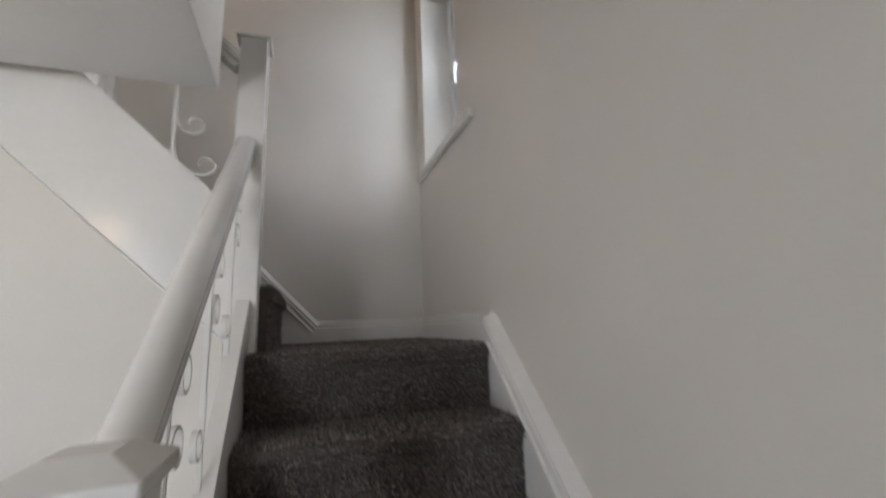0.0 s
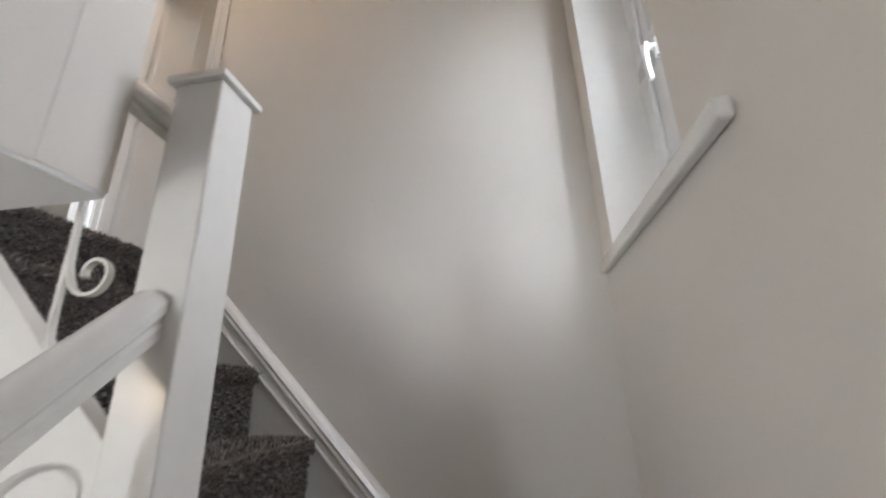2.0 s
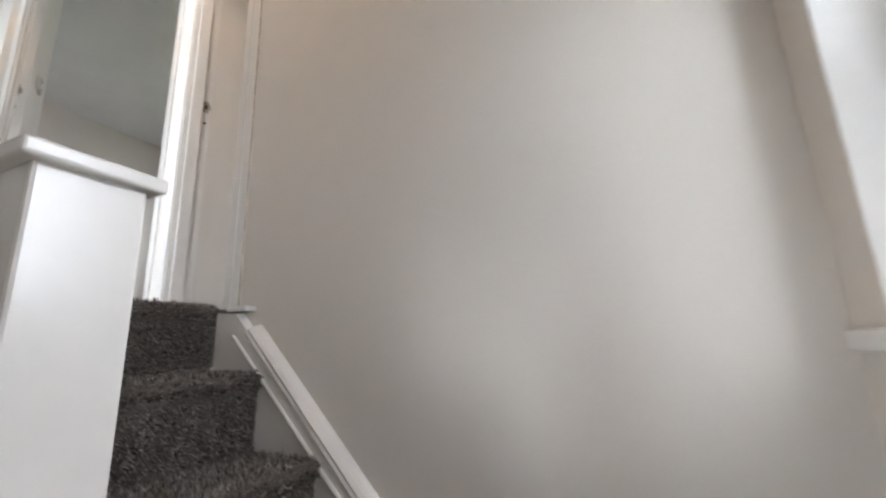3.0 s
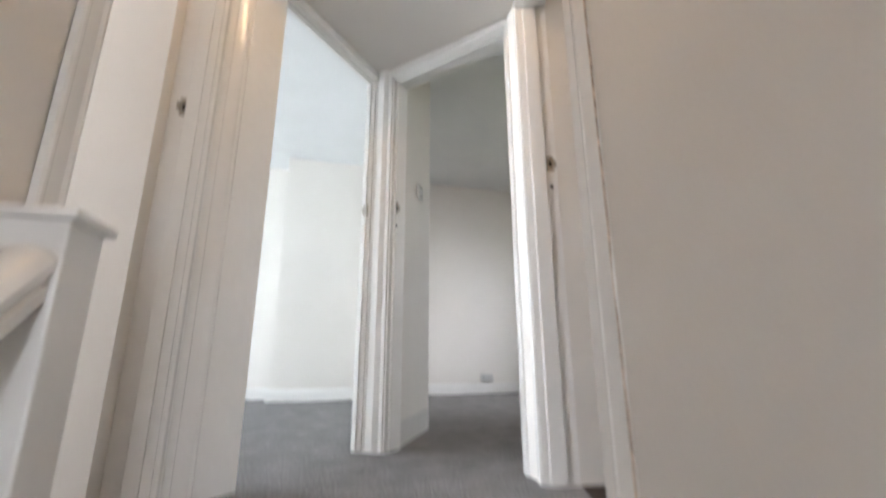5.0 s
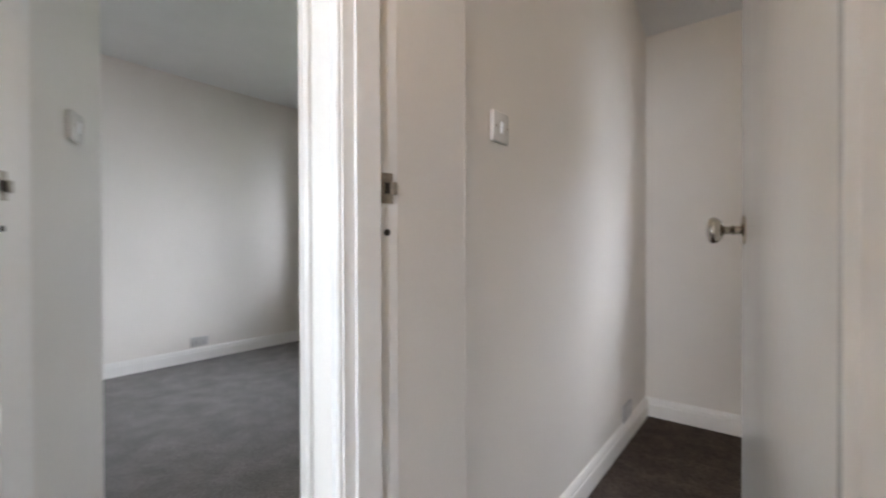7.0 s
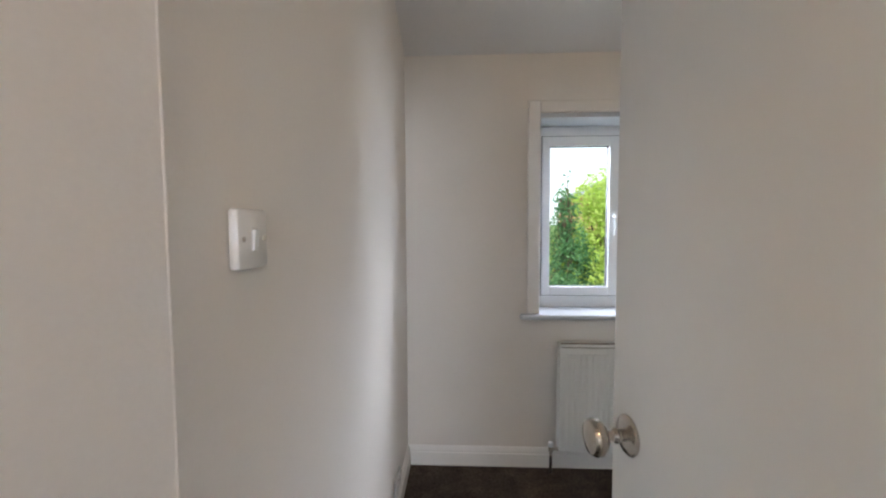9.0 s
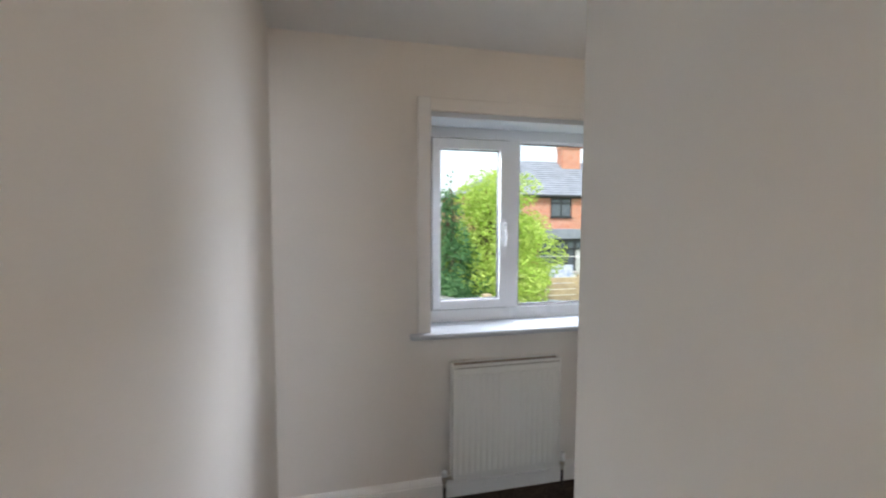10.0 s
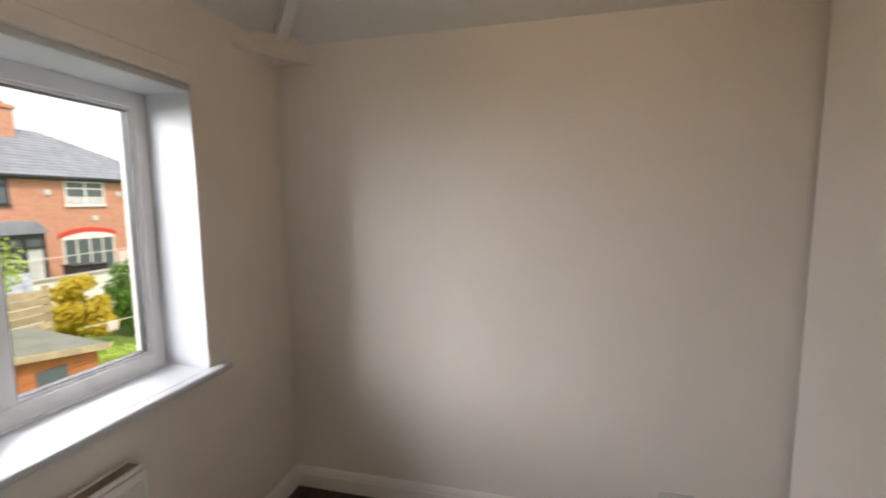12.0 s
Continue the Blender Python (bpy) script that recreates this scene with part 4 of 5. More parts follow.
# ---- outside ----
def two_tone(name, a, b, scale, rough=0.9, mortar=None, size=(0.215, 0.065)):
    mat = bpy.data.materials.new(name)
    mat.use_nodes = True
    n, l = mat.node_tree.nodes, mat.node_tree.links
    p = n["Principled BSDF"]
    p.inputs["Roughness"].default_value = rough
    co = n.new("ShaderNodeTexCoord")
    if mortar:
        turn = n.new("ShaderNodeMapping")
        turn.inputs["Rotation"].default_value = (radians(90), 0, 0)
        l.new(co.outputs["Object"], turn.inputs[0])
        t = n.new("ShaderNodeTexBrick")
        t.inputs["Color1"].default_value, t.inputs["Color2"].default_value, t.inputs["Mortar"].default_value = (*a, 1), (*b, 1), (*mortar, 1)
        t.inputs["Scale"].default_value, t.inputs["Brick Width"].default_value, t.inputs["Row Height"].default_value, t.inputs["Mortar Size"].default_value = 1.0, size[0], size[1], 0.008
        l.new(turn.outputs[0], t.inputs["Vector"])
        noise_tex = n.new("ShaderNodeTexNoise")
        noise_tex.inputs["Scale"].default_value = 1.2
        l.new(co.outputs["Object"], noise_tex.inputs["Vector"])
        mix = n.new("ShaderNodeMixRGB")
        mix.blend_type = "MULTIPLY"
        mix.inputs[0].default_value = 0.5
        l.new(t.outputs["Color"], mix.inputs[1])
        l.new(noise_tex.outputs["Color"], mix.inputs[2])
        l.new(t.outputs["Color"], p.inputs["Base Color"])
    else:
        t = n.new("ShaderNodeTexNoise")
        t.inputs["Scale"].default_value, t.inputs["Detail"].default_value = scale, 5
        l.new(co.outputs["Object"], t.inputs["Vector"])
        ramp = n.new("ShaderNodeValToRGB")
        ramp.color_ramp.elements[0].color, ramp.color_ramp.elements[1].color = (*a, 1), (*b, 1)
        ramp.color_ramp.elements[0].position, ramp.color_ramp.elements[1].position = 0.35, 0.65
        l.new(t.outputs["Fac"], ramp.inputs[0])
        l.new(ramp.outputs[0], p.inputs["Base Color"])
    return mat


def leaf_material(name, a, b):
    mat = bpy.data.materials.new(name)
    mat.use_nodes = True
    n, l = mat.node_tree.nodes, mat.node_tree.links
    p = n["Principled BSDF"]
    p.inputs["Roughness"].default_value = 0.55
    geo = n.new("ShaderNodeNewGeometry")
    ramp = n.new("ShaderNodeValToRGB")
    ramp.color_ramp.elements[0].color, ramp.color_ramp.elements[1].color = (*a, 1), (*b, 1)
    l.new(geo.outputs["Random Per Island"], ramp.inputs[0])
    l.new(ramp.outputs[0], p.inputs["Base Color"])
    back = n.new("ShaderNodeBsdfTranslucent")
    l.new(ramp.outputs[0], back.inputs[0])
    add = n.new("ShaderNodeMixShader")
    add.inputs[0].default_value = 0.45
    l.new(p.outputs[0], add.inputs[1])
    l.new(back.outputs[0], add.inputs[2])
    l.new(add.outputs[0], n["Material Output"].inputs[0])
    return mat


M_BRICK = two_tone("orange_red_brick", (0.62, 0.26, 0.17), (0.50, 0.17, 0.10), 1, 0.85, (0.50, 0.40, 0.33))
M_TILE = material("grey_roof_tile", (0.23, 0.25, 0.30), 0.7, stain=0.15, stain_size=1.5, grain=0.1, grain_size=20)
M_GRASS = two_tone("rough_grass", (0.10, 0.17, 0.03), (0.16, 0.24, 0.05), 6)
M_BARK = material("brown_bark", (0.12, 0.085, 0.055), 0.9, stain=0.3, stain_size=12, bump=0.6)
M_FENCE = material("weathered_fence_board", (0.42, 0.33, 0.22), 0.85, stain=0.2, stain_size=6, grain=0.15, grain_size=60, random=0.15)
M_FELT = material("grey_green_roof_felt", (0.20, 0.21, 0.185), 0.95, stain=0.15, stain_size=3, grain=0.15, grain_size=80)
M_ORANGE = material("orange_stained_boards", (0.48, 0.17, 0.06), 0.7, stain=0.15, stain_size=5, random=0.1)
M_RED = material("dark_red_boards", (0.30, 0.035, 0.035), 0.7, stain=0.15, stain_size=5)
M_BLACK = material("black_painted_frame", (0.03, 0.03, 0.035), 0.4, stain=0.1)
M_PANE = material("dark_house_window_glass", (0.10, 0.12, 0.14), 0.08, stain=0.1)
M_CURTAIN = material("pale_net_curtain", (0.55, 0.56, 0.56), 0.8, stain=0.15, stain_size=4)
M_RENDER = material("white_render", (0.75, 0.74, 0.72), 0.8, stain=0.06)
M_CLOTH = two_tone("blue_white_cloth", (0.75, 0.76, 0.80), (0.28, 0.38, 0.62), 9)
M_CLOTH2 = material("pale_pink_cloth", (0.74, 0.62, 0.62), 0.9, stain=0.1)
M_SLAB = material("pale_paving", (0.38, 0.36, 0.33), 0.9, stain=0.15, stain_size=2)
L_LIGHT = leaf_material("bright_green_leaf", (0.33, 0.50, 0.07), (0.66, 0.77, 0.22))
L_DARK = leaf_material("dark_conifer_leaf", (0.05, 0.15, 0.06), (0.19, 0.36, 0.15))
L_YELLOW = leaf_material("yellow_leaf", (0.55, 0.42, 0.03), (0.80, 0.66, 0.12))
L_MID = leaf_material("mid_green_leaf", (0.07, 0.18, 0.03), (0.20, 0.34, 0.06))

SLOPE = lambda y: -2.85 + (y - 3) * 0.033
bm = bmesh.new()
ys = [2.82, 10, 24, 60, 400]
grid = [[bm.verts.new((x, y, SLOPE(min(y, 60)))) for x in (-400, -20, 0.33, 40, 400)] for y in ys]
for a, b in zip(grid, grid[1:]):
    for i in range(4):
        bm.faces.new((a[i], a[i + 1], b[i + 1], b[i]))
edge = [bm.verts.new((x, -400, -2.85)) for x in (-400, -20, 0.33, 40, 400)]
for i in (0, 3):
    bm.faces.new((edge[i], edge[i + 1], grid[0][i + 1], grid[0][i]))
mid = [bm.verts.new((x, -4.6, -2.85)) for x in (-20, 0.33, 40)]
bm.faces.new((edge[1], edge[2], mid[1], mid[0]))
bm.faces.new((edge[2], edge[3], mid[2], mid[1]))
bm.faces.new((mid[1], mid[2], grid[0][3], grid[0][2]))
tagged(part("ground", bm, M_GRASS), "rough green grass of the back gardens", "grass", kind="structure")


def crown(name, blobs, count, size, mat, parent, seed):
    """Leaves scattered through uneven clumps (x, y, z, radius, height)."""
    rng = np.random.default_rng(seed)
    verts, faces = [], []
    total = sum(b[3] ** 2 * b[4] for b in blobs)
    for x, y, z, r, h in blobs:
        for _ in range(int(count * r * r * h / total)):
            d = rng.normal(size=3)
            d /= np.linalg.norm(d)
            rad = rng.uniform(0.55, 1.08) ** 0.7
            c = np.array([x, y, z]) + d * rad * np.array([r, r, h])
            u = rng.normal(size=3)
            u /= np.linalg.norm(u)
            w = np.cross(u, rng.normal(size=3))
            w /= np.linalg.norm(w)
            s = size * rng.uniform(0.6, 1.5)
            k = len(verts)
            bend = np.cross(u, w) * s * 0.25
            verts += [c - u * s, c + w * s * 0.45 + bend, c + u * s, c - w * s * 0.45 + bend]
            faces += [(k, k + 1, k + 2), (k, k + 2, k + 3)]
    mesh = bpy.data.meshes.new(name)
    mesh.from_pydata([tuple(p) for p in verts], [], faces)
    mesh.materials.append(mat)
    ob = new(name, mesh)
    ob.parent = parent
    bpy.context.view_layer.update()
    ob.matrix_parent_inverse = parent.matrix_world.inverted()
    return ob


def tree(name, x, y, height, blobs, count, size, mat, label, category, seed, girth=0.12):
    base = SLOPE(y)
    ob = thing(name, (x, y, base), label, category)
    rng = np.random.default_rng(seed + 50)
    bm = bmesh.new()
    top = base + height * 0.75
    rows = [(girth * (1 - 0.8 * f), f) for f in np.linspace(0, 1, 7)]
    pts = [Vector((x + rng.uniform(-0.04, 0.04) * f * 3, y + rng.uniform(-0.04, 0.04) * f * 3, base - 0.05 + (top - base) * f)) for _, f in rows]

    def limb(points, r0, r1):
        rings = []
        for i, p in enumerate(points):
            r = r0 + (r1 - r0) * i / (len(points) - 1)
            d = (points[min(i + 1, len(points) - 1)] - points[max(i - 1, 0)]).normalized()
            s = d.cross(Vector((0.3, 0.9, 0.1))).normalized()
            t = d.cross(s)
            rings.append([bm.verts.new(p + (s * math.cos(q) + t * math.sin(q)) * r) for q in np.linspace(0, 2 * math.pi, 7)[:-1]])
        for a, b in zip(rings, rings[1:]):
            for j in range(6):
                bm.faces.new((a[j], a[(j + 1) % 6], b[(j + 1) % 6], b[j]))

    limb(pts, girth, girth * 0.25)
    for bx, by, bz, r, h in blobs:
        start = pts[int(rng.integers(2, 6))]
        end = Vector((bx, by, bz))
        limb([start.lerp(end, f) + Vector((0, 0, 0.12 * math.sin(f * 3.1))) for f in (0, 0.35, 0.7, 1.0)], girth * 0.35, girth * 0.08)
    part("trunk", bm, M_BARK, ob)
    crown("crown", blobs, count, size, mat, ob, seed)
    return ob


def clumps(x, y, z0, z1, r, n, seed, squash=0.8, taper=False):
    rng = np.random.default_rng(seed)
    out = []
    for _ in range(n):
        f = rng.uniform(0, 1)
        wide = r * ((1.05 - f) if taper else (0.55 + 0.45 * math.sin(math.pi * min(1, f + 0.15))))
        q, d = rng.uniform(0, 2 * math.pi), math.sqrt(rng.uniform(0, 1)) * wide * 0.8
        s = rng.uniform(0.30, 0.50) * (wide * 0.8 + 0.2 * r)
        out.append((x + d * math.cos(q), y + d * math.sin(q), z0 + f * (z1 - z0), s, s * squash))
    return out


tree("garden_tree", 1.55, 10.6, 5.0, clumps(1.80, 10.6, -1.6, 2.38, 1.80, 90, 3), 62000, 0.046, L_LIGHT, "bright green leafy tree behind the sheds", "tree", 1, 0.14)
tree("conifer", 0.30, 9.6, 5.6, clumps(0.30, 9.6, -2.2, 2.45, 1.35, 60, 5, 1.3, True), 30000, 0.042, L_DARK, "dark green conifer beside the bright tree", "tree", 2, 0.10)
tree("garden_tree", -2.6, 11.5, 5.0, clumps(-2.4, 11.5, -1.8, 1.4, 1.7, 30, 9), 8000, 0.09, L_MID, "mid green leafy tree further along the garden", "tree", 7, 0.12)
tree("shrub", 6.35, 13.2, 1.9, clumps(6.38, 13.2, -2.1, -0.45, 0.85, 26, 7), 5200, 0.075, L_YELLOW, "yellow leaved shrub beside the fence", "shrub", 3, 0.05)
tree("shrub", 8.9, 13.8, 2.1, clumps(8.75, 13.8, -2.2, -0.12, 1.2, 26, 8), 5200, 0.075, L_MID, "dense green shrub in the garden", "shrub", 4, 0.05)
tree("shrub", 5.0, 10.2, 1.0, clumps(5.0, 10.2, -2.5, -1.65, 0.9, 18, 11), 4200, 0.06, L_LIGHT, "low bright green shrub behind the shed", "shrub", 6, 0.04)
tree("shrub", 4.0, 11.4, 1.2, clumps(3.7, 11.4, -2.4, -1.0, 0.7, 16, 12), 3500, 0.06, L_LIGHT, "bright green bush at the foot of the fence", "shrub", 8, 0.04)

# fence of horizontal boards
fence = thing("fence", (3.7, 12.3, SLOPE(12.3)), "weathered timber fence of horizontal boards", "fence")
for i in range(11):
    part("board", box((2.2, 12.3 + 0.012 * (i % 2), -2.42 + i * 0.19), (5.25, 12.325 + 0.012 * (i % 2), -2.25 + i * 0.19), bevel=0.004), M_FENCE, fence)
for x in (2.2, 3.7, 5.25):
    part("post", box((x - 0.05, 12.338, SLOPE(12.3) - 0.1), (x + 0.05, 12.44, -0.28), bevel=0.01), M_FENCE, fence)


def shed(name, x0, x1, y0, y1, front, back, wall_mat, edge_mat, label, boards, tilt=0.4):
    """A garden shed with boarded walls, a window and a felted roof that rises by tilt towards its low-x side."""
    z = SLOPE((y0 + y1) / 2)
    ob = thing(name, ((x0 + x1) / 2, (y0 + y1) / 2, z), label, "shed")
    h = (front - z) / boards
    for i in range(boards):
        lo, hi = z + i * h, z + (i + 1) * h - 0.008
        part("board", box((x0, y0, lo), (x1, y0 + 0.02, hi)), wall_mat, ob)
        part("board", box((x1 - 0.02, y0 + 0.02, lo), (x1, y1, hi)), wall_mat, ob)
        part("board", box((x0, y0 + 0.02, lo), (x0 + 0.02, y1, hi)), wall_mat, ob)
    part("back_wall", box((x0, y1 - 0.02, z), (x1, y1, min(front, back) - 0.01)), wall_mat, ob)
    part("gable", prism([(x0, front - 0.008), (x1, front - 0.008), (x0, front + tilt - 0.01)], -y0 - 0.02, -y0, UPRIGHT), wall_mat, ob)
    part("gable", prism([(x0, front - 0.008), (x1, front - 0.008), (x0, front + tilt - 0.01)], -y1, -y1 + 0.02, UPRIGHT), wall_mat, ob)
    part("upper_wall", box((x0, y0 + 0.02, front - 0.008), (x0 + 0.02, y1 - 0.02, front + tilt - 0.02)), wall_mat, ob)
    part("shed_window", box((x0 + 0.62 * (x1 - x0), y0 - 0.012, front - 0.62), (x0 + 0.80 * (x1 - x0), y0 - 0.002, front - 0.10)), M_PANE, ob, "dark shed window")
    bm = bmesh.new()
    o = 0.12
    a = [(x0 - o, y0 - o, front + tilt), (x1 + o, y0 - o, front), (x1 + o, y1 + o, back), (x0 - o, y1 + o, back + tilt)]
    lo = [bm.verts.new(p) for p in a]
    hi = [bm.verts.new((p[0], p[1], p[2] + 0.045)) for p in a]
    bm.faces.new(lo)
    bm.faces.new(hi[::-1])
    for i in range(4):
        bm.faces.new((lo[i], lo[(i + 1) % 4], hi[(i + 1) % 4], hi[i]))
    part("roof", bm, M_FELT, ob, "grey felted roof")
    part("fascia", prism([(x0 - o, front + tilt - 0.05), (x1 + o, front - 0.05), (x1 + o, front + 0.05), (x0 - o, front + tilt + 0.05)], -(y0 - o - 0.002), -(y0 - o - 0.024), UPRIGHT), edge_mat, ob)
    return ob


shed("shed", 0.95, 3.25, 8.25, 9.75, -0.76, -0.62, M_ORANGE, M_FENCE, "orange stained timber shed with a grey felt roof", 9)
shed("shed", -1.2, 0.42, 7.3, 8.6, -0.32, -0.28, M_RED, M_RENDER, "dark red timber shed with a white edged roof", 9)
post = thing("timber_post", (0.64, 8.05, SLOPE(7.7)), "short pale timber post between the sheds", "post")
part("post_body", box((0.57, 7.96, SLOPE(7.7) - 0.05), (0.74, 8.12, 0.02), bevel=0.02), M_FENCE, post)

# ---- house across the gardens ----
house = thing("house", (12.5, 26.0, SLOPE(24)), "red brick semi-detached house with a grey hipped roof", "house")
HX0, HX1, HY, HZ, EAVE = 5.0, 20.1, 24.0, SLOPE(24) - 0.1, 2.95
part("wall", box((HX0, HY, HZ), (HX1, HY + 7, EAVE)), M_BRICK, house)
part("gutter", box((HX0 - 0.3, HY - 0.32, EAVE - 0.10), (HX1 + 0.3, HY - 0.20, EAVE + 0.02), bevel=0.02), M_BLACK, house, "black gutter")
part("fascia", box((HX0 - 0.25, HY - 0.20, EAVE - 0.16), (HX1 + 0.25, HY - 0.003, EAVE)), M_BLACK, house)
RIDGE_Z, HIP = 5.5, 5.0
verts, faces = [], []
ROWS = 16
for i in range(ROWS):
    f0, f1 = i / ROWS, (i + 1) / ROWS + 0.012
    for (ax, ay, bx, by), (cx, cy, dx, dy) in ((((HX0 - 0.3, HY - 0.3, HX1 + 0.3, HY - 0.3)), (HX0 + HIP, HY + 3.5, HX1 - HIP, HY + 3.5)),
                                              ((HX0 - 0.3, HY + 7.3, HX0 - 0.3, HY - 0.3), (HX0 + HIP, HY + 3.5, HX0 + HIP, HY + 3.5)),
                                              ((HX1 + 0.3, HY - 0.3, HX1 + 0.3, HY + 7.3), (HX1 - HIP, HY + 3.5, HX1 - HIP, HY + 3.5)),
                                              ((HX1 + 0.3, HY + 7.3, HX0 - 0.3, HY + 7.3), (HX1 - HIP, HY + 3.5, HX0 + HIP, HY + 3.5))):
        def on(f, lift):
            z = EAVE + (RIDGE_Z - EAVE) * f + lift
            return [(ax + (cx - ax) * f, ay + (cy - ay) * f, z), (bx + (dx - bx) * f, by + (dy - by) * f, z)]
        k = len(verts)
        l0, l1, drop = on(f0, 0.05), on(min(1, f1), 0.012), on(f0, 0.0)
        verts += [*l0, *l1, *drop]
        faces += [(k, k + 1, k + 3, k + 2), (k + 4, k + 5, k + 1, k)]
mesh = bpy.data.meshes.new("roof")
mesh.from_pydata(verts, [], faces)
mesh.materials.append(M_TILE)
roof = new("roof", mesh)
roof.parent = house
roof.matrix_parent_inverse = house.matrix_world.inverted()
ch = part("chimney", box((12.42, HY + 2.6, 4.2), (13.75, HY + 3.4, 6.45)), M_BRICK, house, "red brick chimney stack")
part("chimney_cap", box((12.34, HY + 2.52, 6.30), (13.83, HY + 3.48, 6.48), bevel=0.02), M_BRICK, ch)
for x in (12.65, 13.1, 13.55):
    part("chimney_pot", lathe([(0.13, 6.48), (0.11, 6.52), (0.10, 6.68)], Matrix.Translation((x, HY + 3.0, 0)), 12), M_BRICK, ch)


def house_window(x0, x1, z0, z1, mat, lights, top=0.3, label="white framed house window"):
    w = part("window", bars((x0, z0, x1, z1), (x0 + 0.07, z0 + 0.08, x1 - 0.07, z1 - 0.07), HY - 0.05, HY + 0.05, 0.01), mat, house, label)
    part("pane", box((x0 + 0.06, HY - 0.012, z0 + 0.07), (x1 - 0.06, HY - 0.002, z1 - 0.06)), M_PANE, w)
    for i in range(1, lights):
        x = x0 + (x1 - x0) * i / lights
        part("glazing_bar", box((x - 0.03, HY - 0.05, z0 + 0.08), (x + 0.03, HY - 0.014, z1 - 0.07)), mat, w)
    if top:
        part("glazing_bar", box((x0 + 0.07, HY - 0.048, z1 - top - 0.03), (x1 - 0.07, HY - 0.0145, z1 - top + 0.03)), mat, w)
    part("sill", box((x0 - 0.06, HY - 0.10, z0 - 0.06), (x1 + 0.06, HY - 0.003, z0)), mat, w)
    return w


w = house_window(13.87, 15.75, 1.58, 2.78, M_UPVC, 2, 0.36)
part("net_curtain", box((13.97, HY - 0.0135, 1.68), (15.65, HY - 0.0125, 2.02)), M_CURTAIN, w)
house_window(10.25, 11.65, 1.62, 2.78, M_BLACK, 2, 0.30, "black framed house window")
house_window(7.0, 8.3, 1.50, 2.60, M_UPVC, 2, 0.30)
# arched garden doors with a painted red lintel
gd = house_window(13.55, 16.05, -2.05, -0.05, M_RENDER, 4, 0, "white garden doors under a red arch")
arch = [(13.40 + 2.8 * f, -0.07 + 0.30 * math.sin(math.pi * f) ** 0.7) for f in np.linspace(0, 1, 14)]
part("lintel", prism([*arch, *[(x, z + 0.24) for x, z in arch[::-1]]], -(HY - 0.055), -(HY - 0.003), UPRIGHT), material("red_painted_lintel", (0.62, 0.06, 0.04), 0.6, stain=0.1), house, "red painted arched lintel")
part("fanlight", prism([*arch, (16.05, -0.09), (13.55, -0.09)], -(HY - 0.045), -(HY - 0.004), UPRIGHT), M_RENDER, house)
for x, z in ((13.12, 2.20), (16.55, 2.18), (15.2, 0.92)):
    part("vent", box((x - 0.13, HY - 0.06, z - 0.13), (x + 0.13, HY - 0.003, z + 0.13), bevel=0.01), M_CURTAIN, house)
part("drain_pipe", lathe([(0.05, HZ), (0.05, EAVE - 0.1)], Matrix.Translation((17.0, HY - 0.08, 0)), 8), M_BLACK, house)
# lean-to porch with black frames
porch = part("porch_roof", prism([(8.9, 0.92), (11.55, 0.92), (12.05, 0.38), (8.6, 0.38)], -(HY - 0.003), -(HY - 1.6), UPRIGHT), M_TILE, house, "grey lean-to porch roof")
pf = part("porch_frame", bars((8.8, HZ, 11.90, 0.38), (8.95, HZ + 0.1, 11.80, 0.20), HY - 1.5, HY - 1.4, 0), M_BLACK, house, "black framed porch")
part("porch_glass", box((8.95, HY - 1.44, HZ + 0.1), (11.80, HY - 1.43, 0.20)), M_PANE, pf)
for x in (9.9, 10.55, 11.1):
    part("porch_bar", box((x - 0.05, HY - 1.52, HZ + 0.1), (x + 0.05, HY - 1.445, 0.20)), M_BLACK, pf)
part("porch_bar", box((8.95, HY - 1.515, -0.26), (11.80, HY - 1.446, -0.18)), M_BLACK, pf)
part("porch_blind", box((11.15, HY - 1.4445, HZ + 0.5), (11.78, HY - 1.4415, -0.27)), M_CURTAIN, pf)

# washing lines, bins and a garden wall
line = thing("washing_line", (7.5, 13.0, -0.2), "thin washing line with clothes hung across the garden", "washing line")
part("cord", sweep(ring(0.012, 5), [(4.6, 15.5, 0.05), (7.0, 15.4, 0.0), (11.0, 15.3, 0.10)]), M_RENDER, line)
part("cord", sweep(ring(0.010, 5), [(5.6, 11.8, -1.35), (7.4, 11.7, -1.42), (10.5, 11.5, -1.30)]), M_RENDER, line)


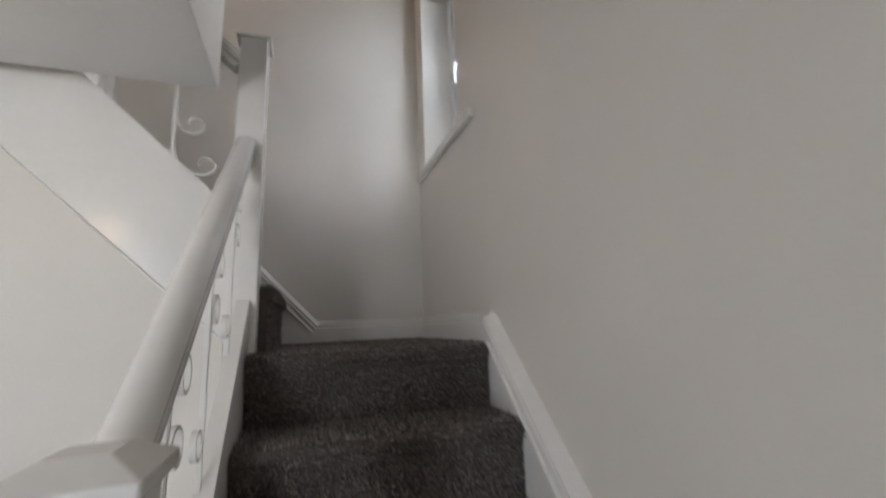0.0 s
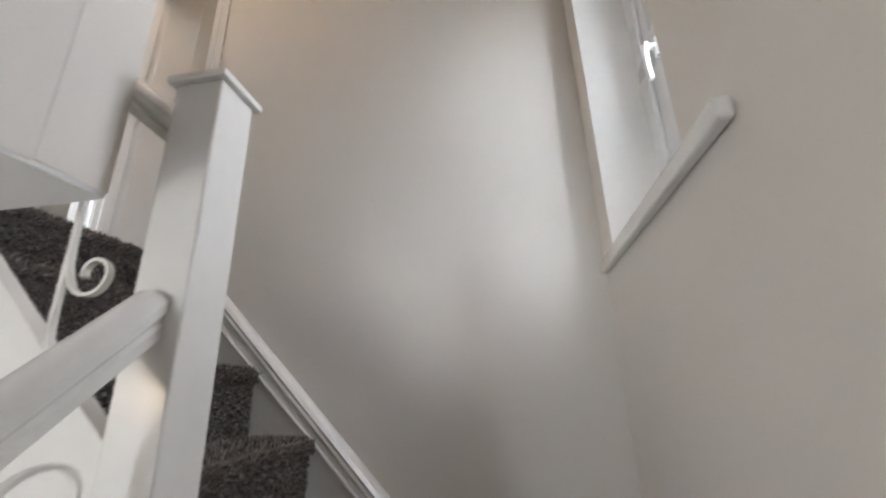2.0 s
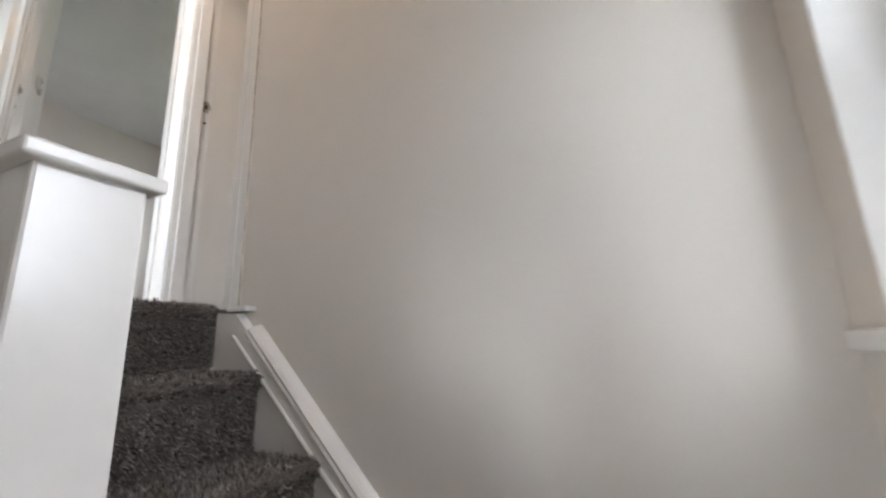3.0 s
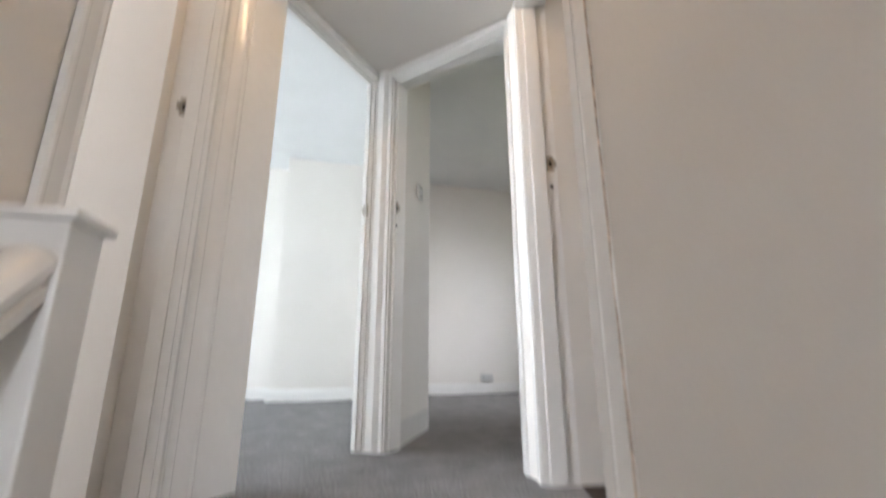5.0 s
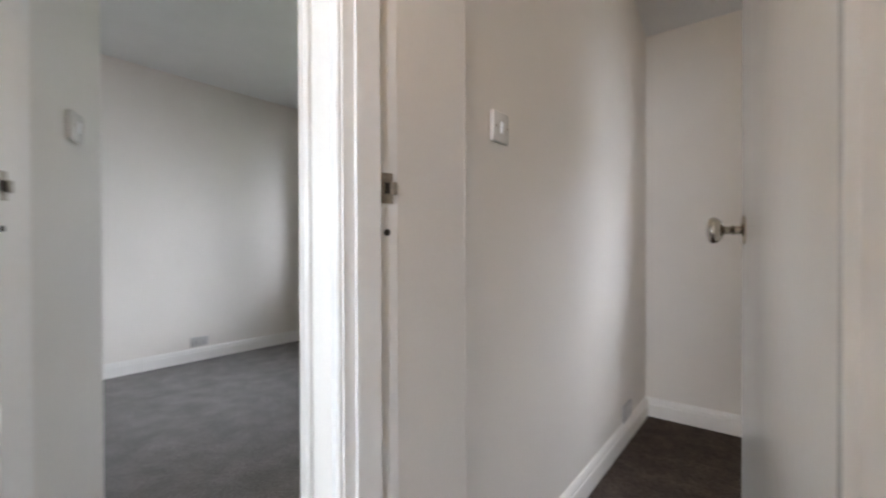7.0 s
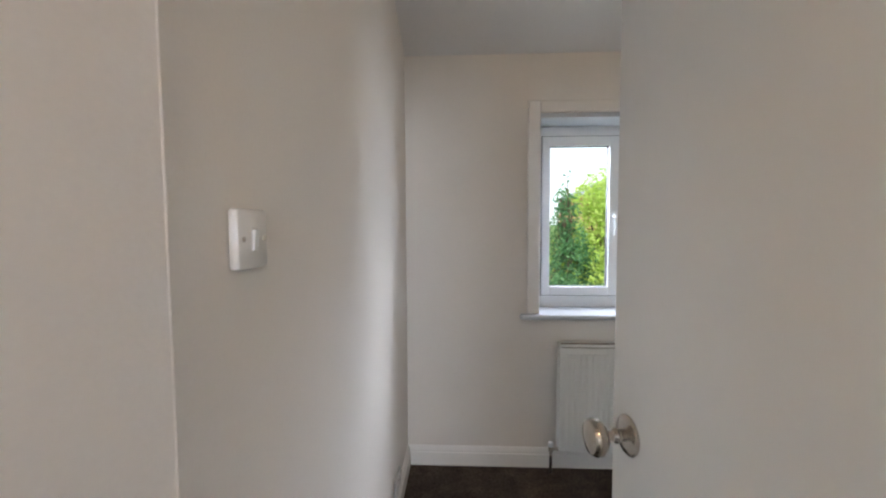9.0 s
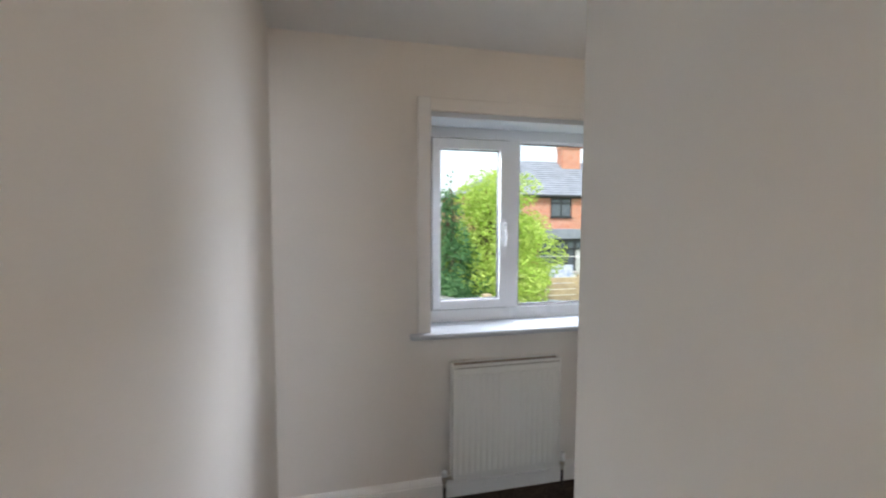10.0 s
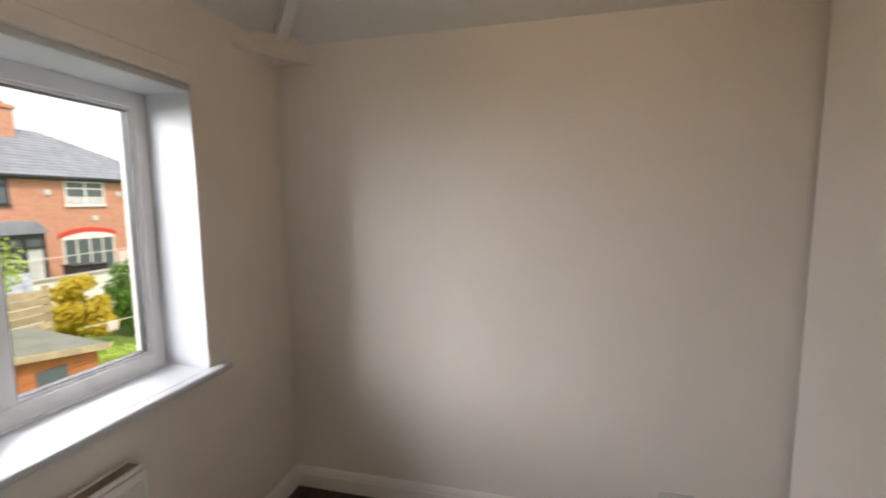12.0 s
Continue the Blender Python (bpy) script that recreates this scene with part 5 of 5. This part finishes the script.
def cloth(x0, x1, y, z0, z1, mat, seed):
    rng = np.random.default_rng(seed)
    bm = bmesh.new()
    rows = [[bm.verts.new((x0 + (x1 - x0) * i / 8 + rng.uniform(-0.01, 0.01), y + 0.04 * math.sin(i * 1.7 + j) * (1 - j / 6), z0 + (z1 - z0) * j / 6)) for i in range(9)] for j in range(7)]
    for a, b in zip(rows, rows[1:]):
        for i in range(8):
            bm.faces.new((a[i], a[i + 1], b[i + 1], b[i]))
    out = bmesh.ops.extrude_face_region(bm, geom=bm.faces[:])
    for e in out["geom"]:
        if isinstance(e, bmesh.types.BMVert):
            e.co.y += 0.012
    return bm


smooth(part("sheet", cloth(4.95, 6.0, 14.0, -0.95, -0.15, M_CLOTH, 1), M_CLOTH, line, "blue and white patterned sheet"), 80)
smooth(part("shirt", cloth(9.4, 9.9, 15.38, -0.75, 0.0, M_CLOTH2, 2), M_CLOTH2, line, "pale pink shirt"), 80)
smooth(part("towel", cloth(6.85, 7.05, 11.74, -1.85, -1.40, M_RENDER, 3), M_RENDER, line, "white hanging towel"), 80)
smooth(part("towel", cloth(6.1, 6.35, 11.76, -1.62, -1.38, M_CLOTH2, 4), M_CLOTH2, line, "pink hanging towel"), 80)
for x in (4.6, 11.0):
    part("line_post", lathe([(0.035, SLOPE(15.4) - 0.05), (0.03, 0.25)], Matrix.Translation((x, 15.4, 0)), 8), M_RENDER, line)
for x, h in ((10.98, 1.45), (11.62, 1.40)):
    b = thing("wheelie_bin", (x, 19.5, SLOPE(19.5)), "black plastic wheelie bin on the paving", "bin", "bins in the garden")
    z = SLOPE(19.5)
    part("bin_body", prism([(x - 0.30, 19.2), (x + 0.30, 19.2), (x + 0.30, 19.85), (x - 0.30, 19.85)], z, z + h), M_BLACK, b)
    part("lid", box((x - 0.34, 19.15, z + h), (x + 0.34, 19.9, z + h + 0.07), bevel=0.02), M_BLACK, b)
gw = thing("garden_wall", (9.0, 17.6, SLOPE(17.6)), "pale rendered low garden wall", "garden wall")
part("wall_body", box((6.0, 17.5, SLOPE(17.6) - 0.1), (16.5, 17.7, -0.98), bevel=0.01), M_RENDER, gw)
part("coping", box((5.95, 17.45, -0.98), (16.55, 17.75, -0.90), bevel=0.01), M_SLAB, gw)
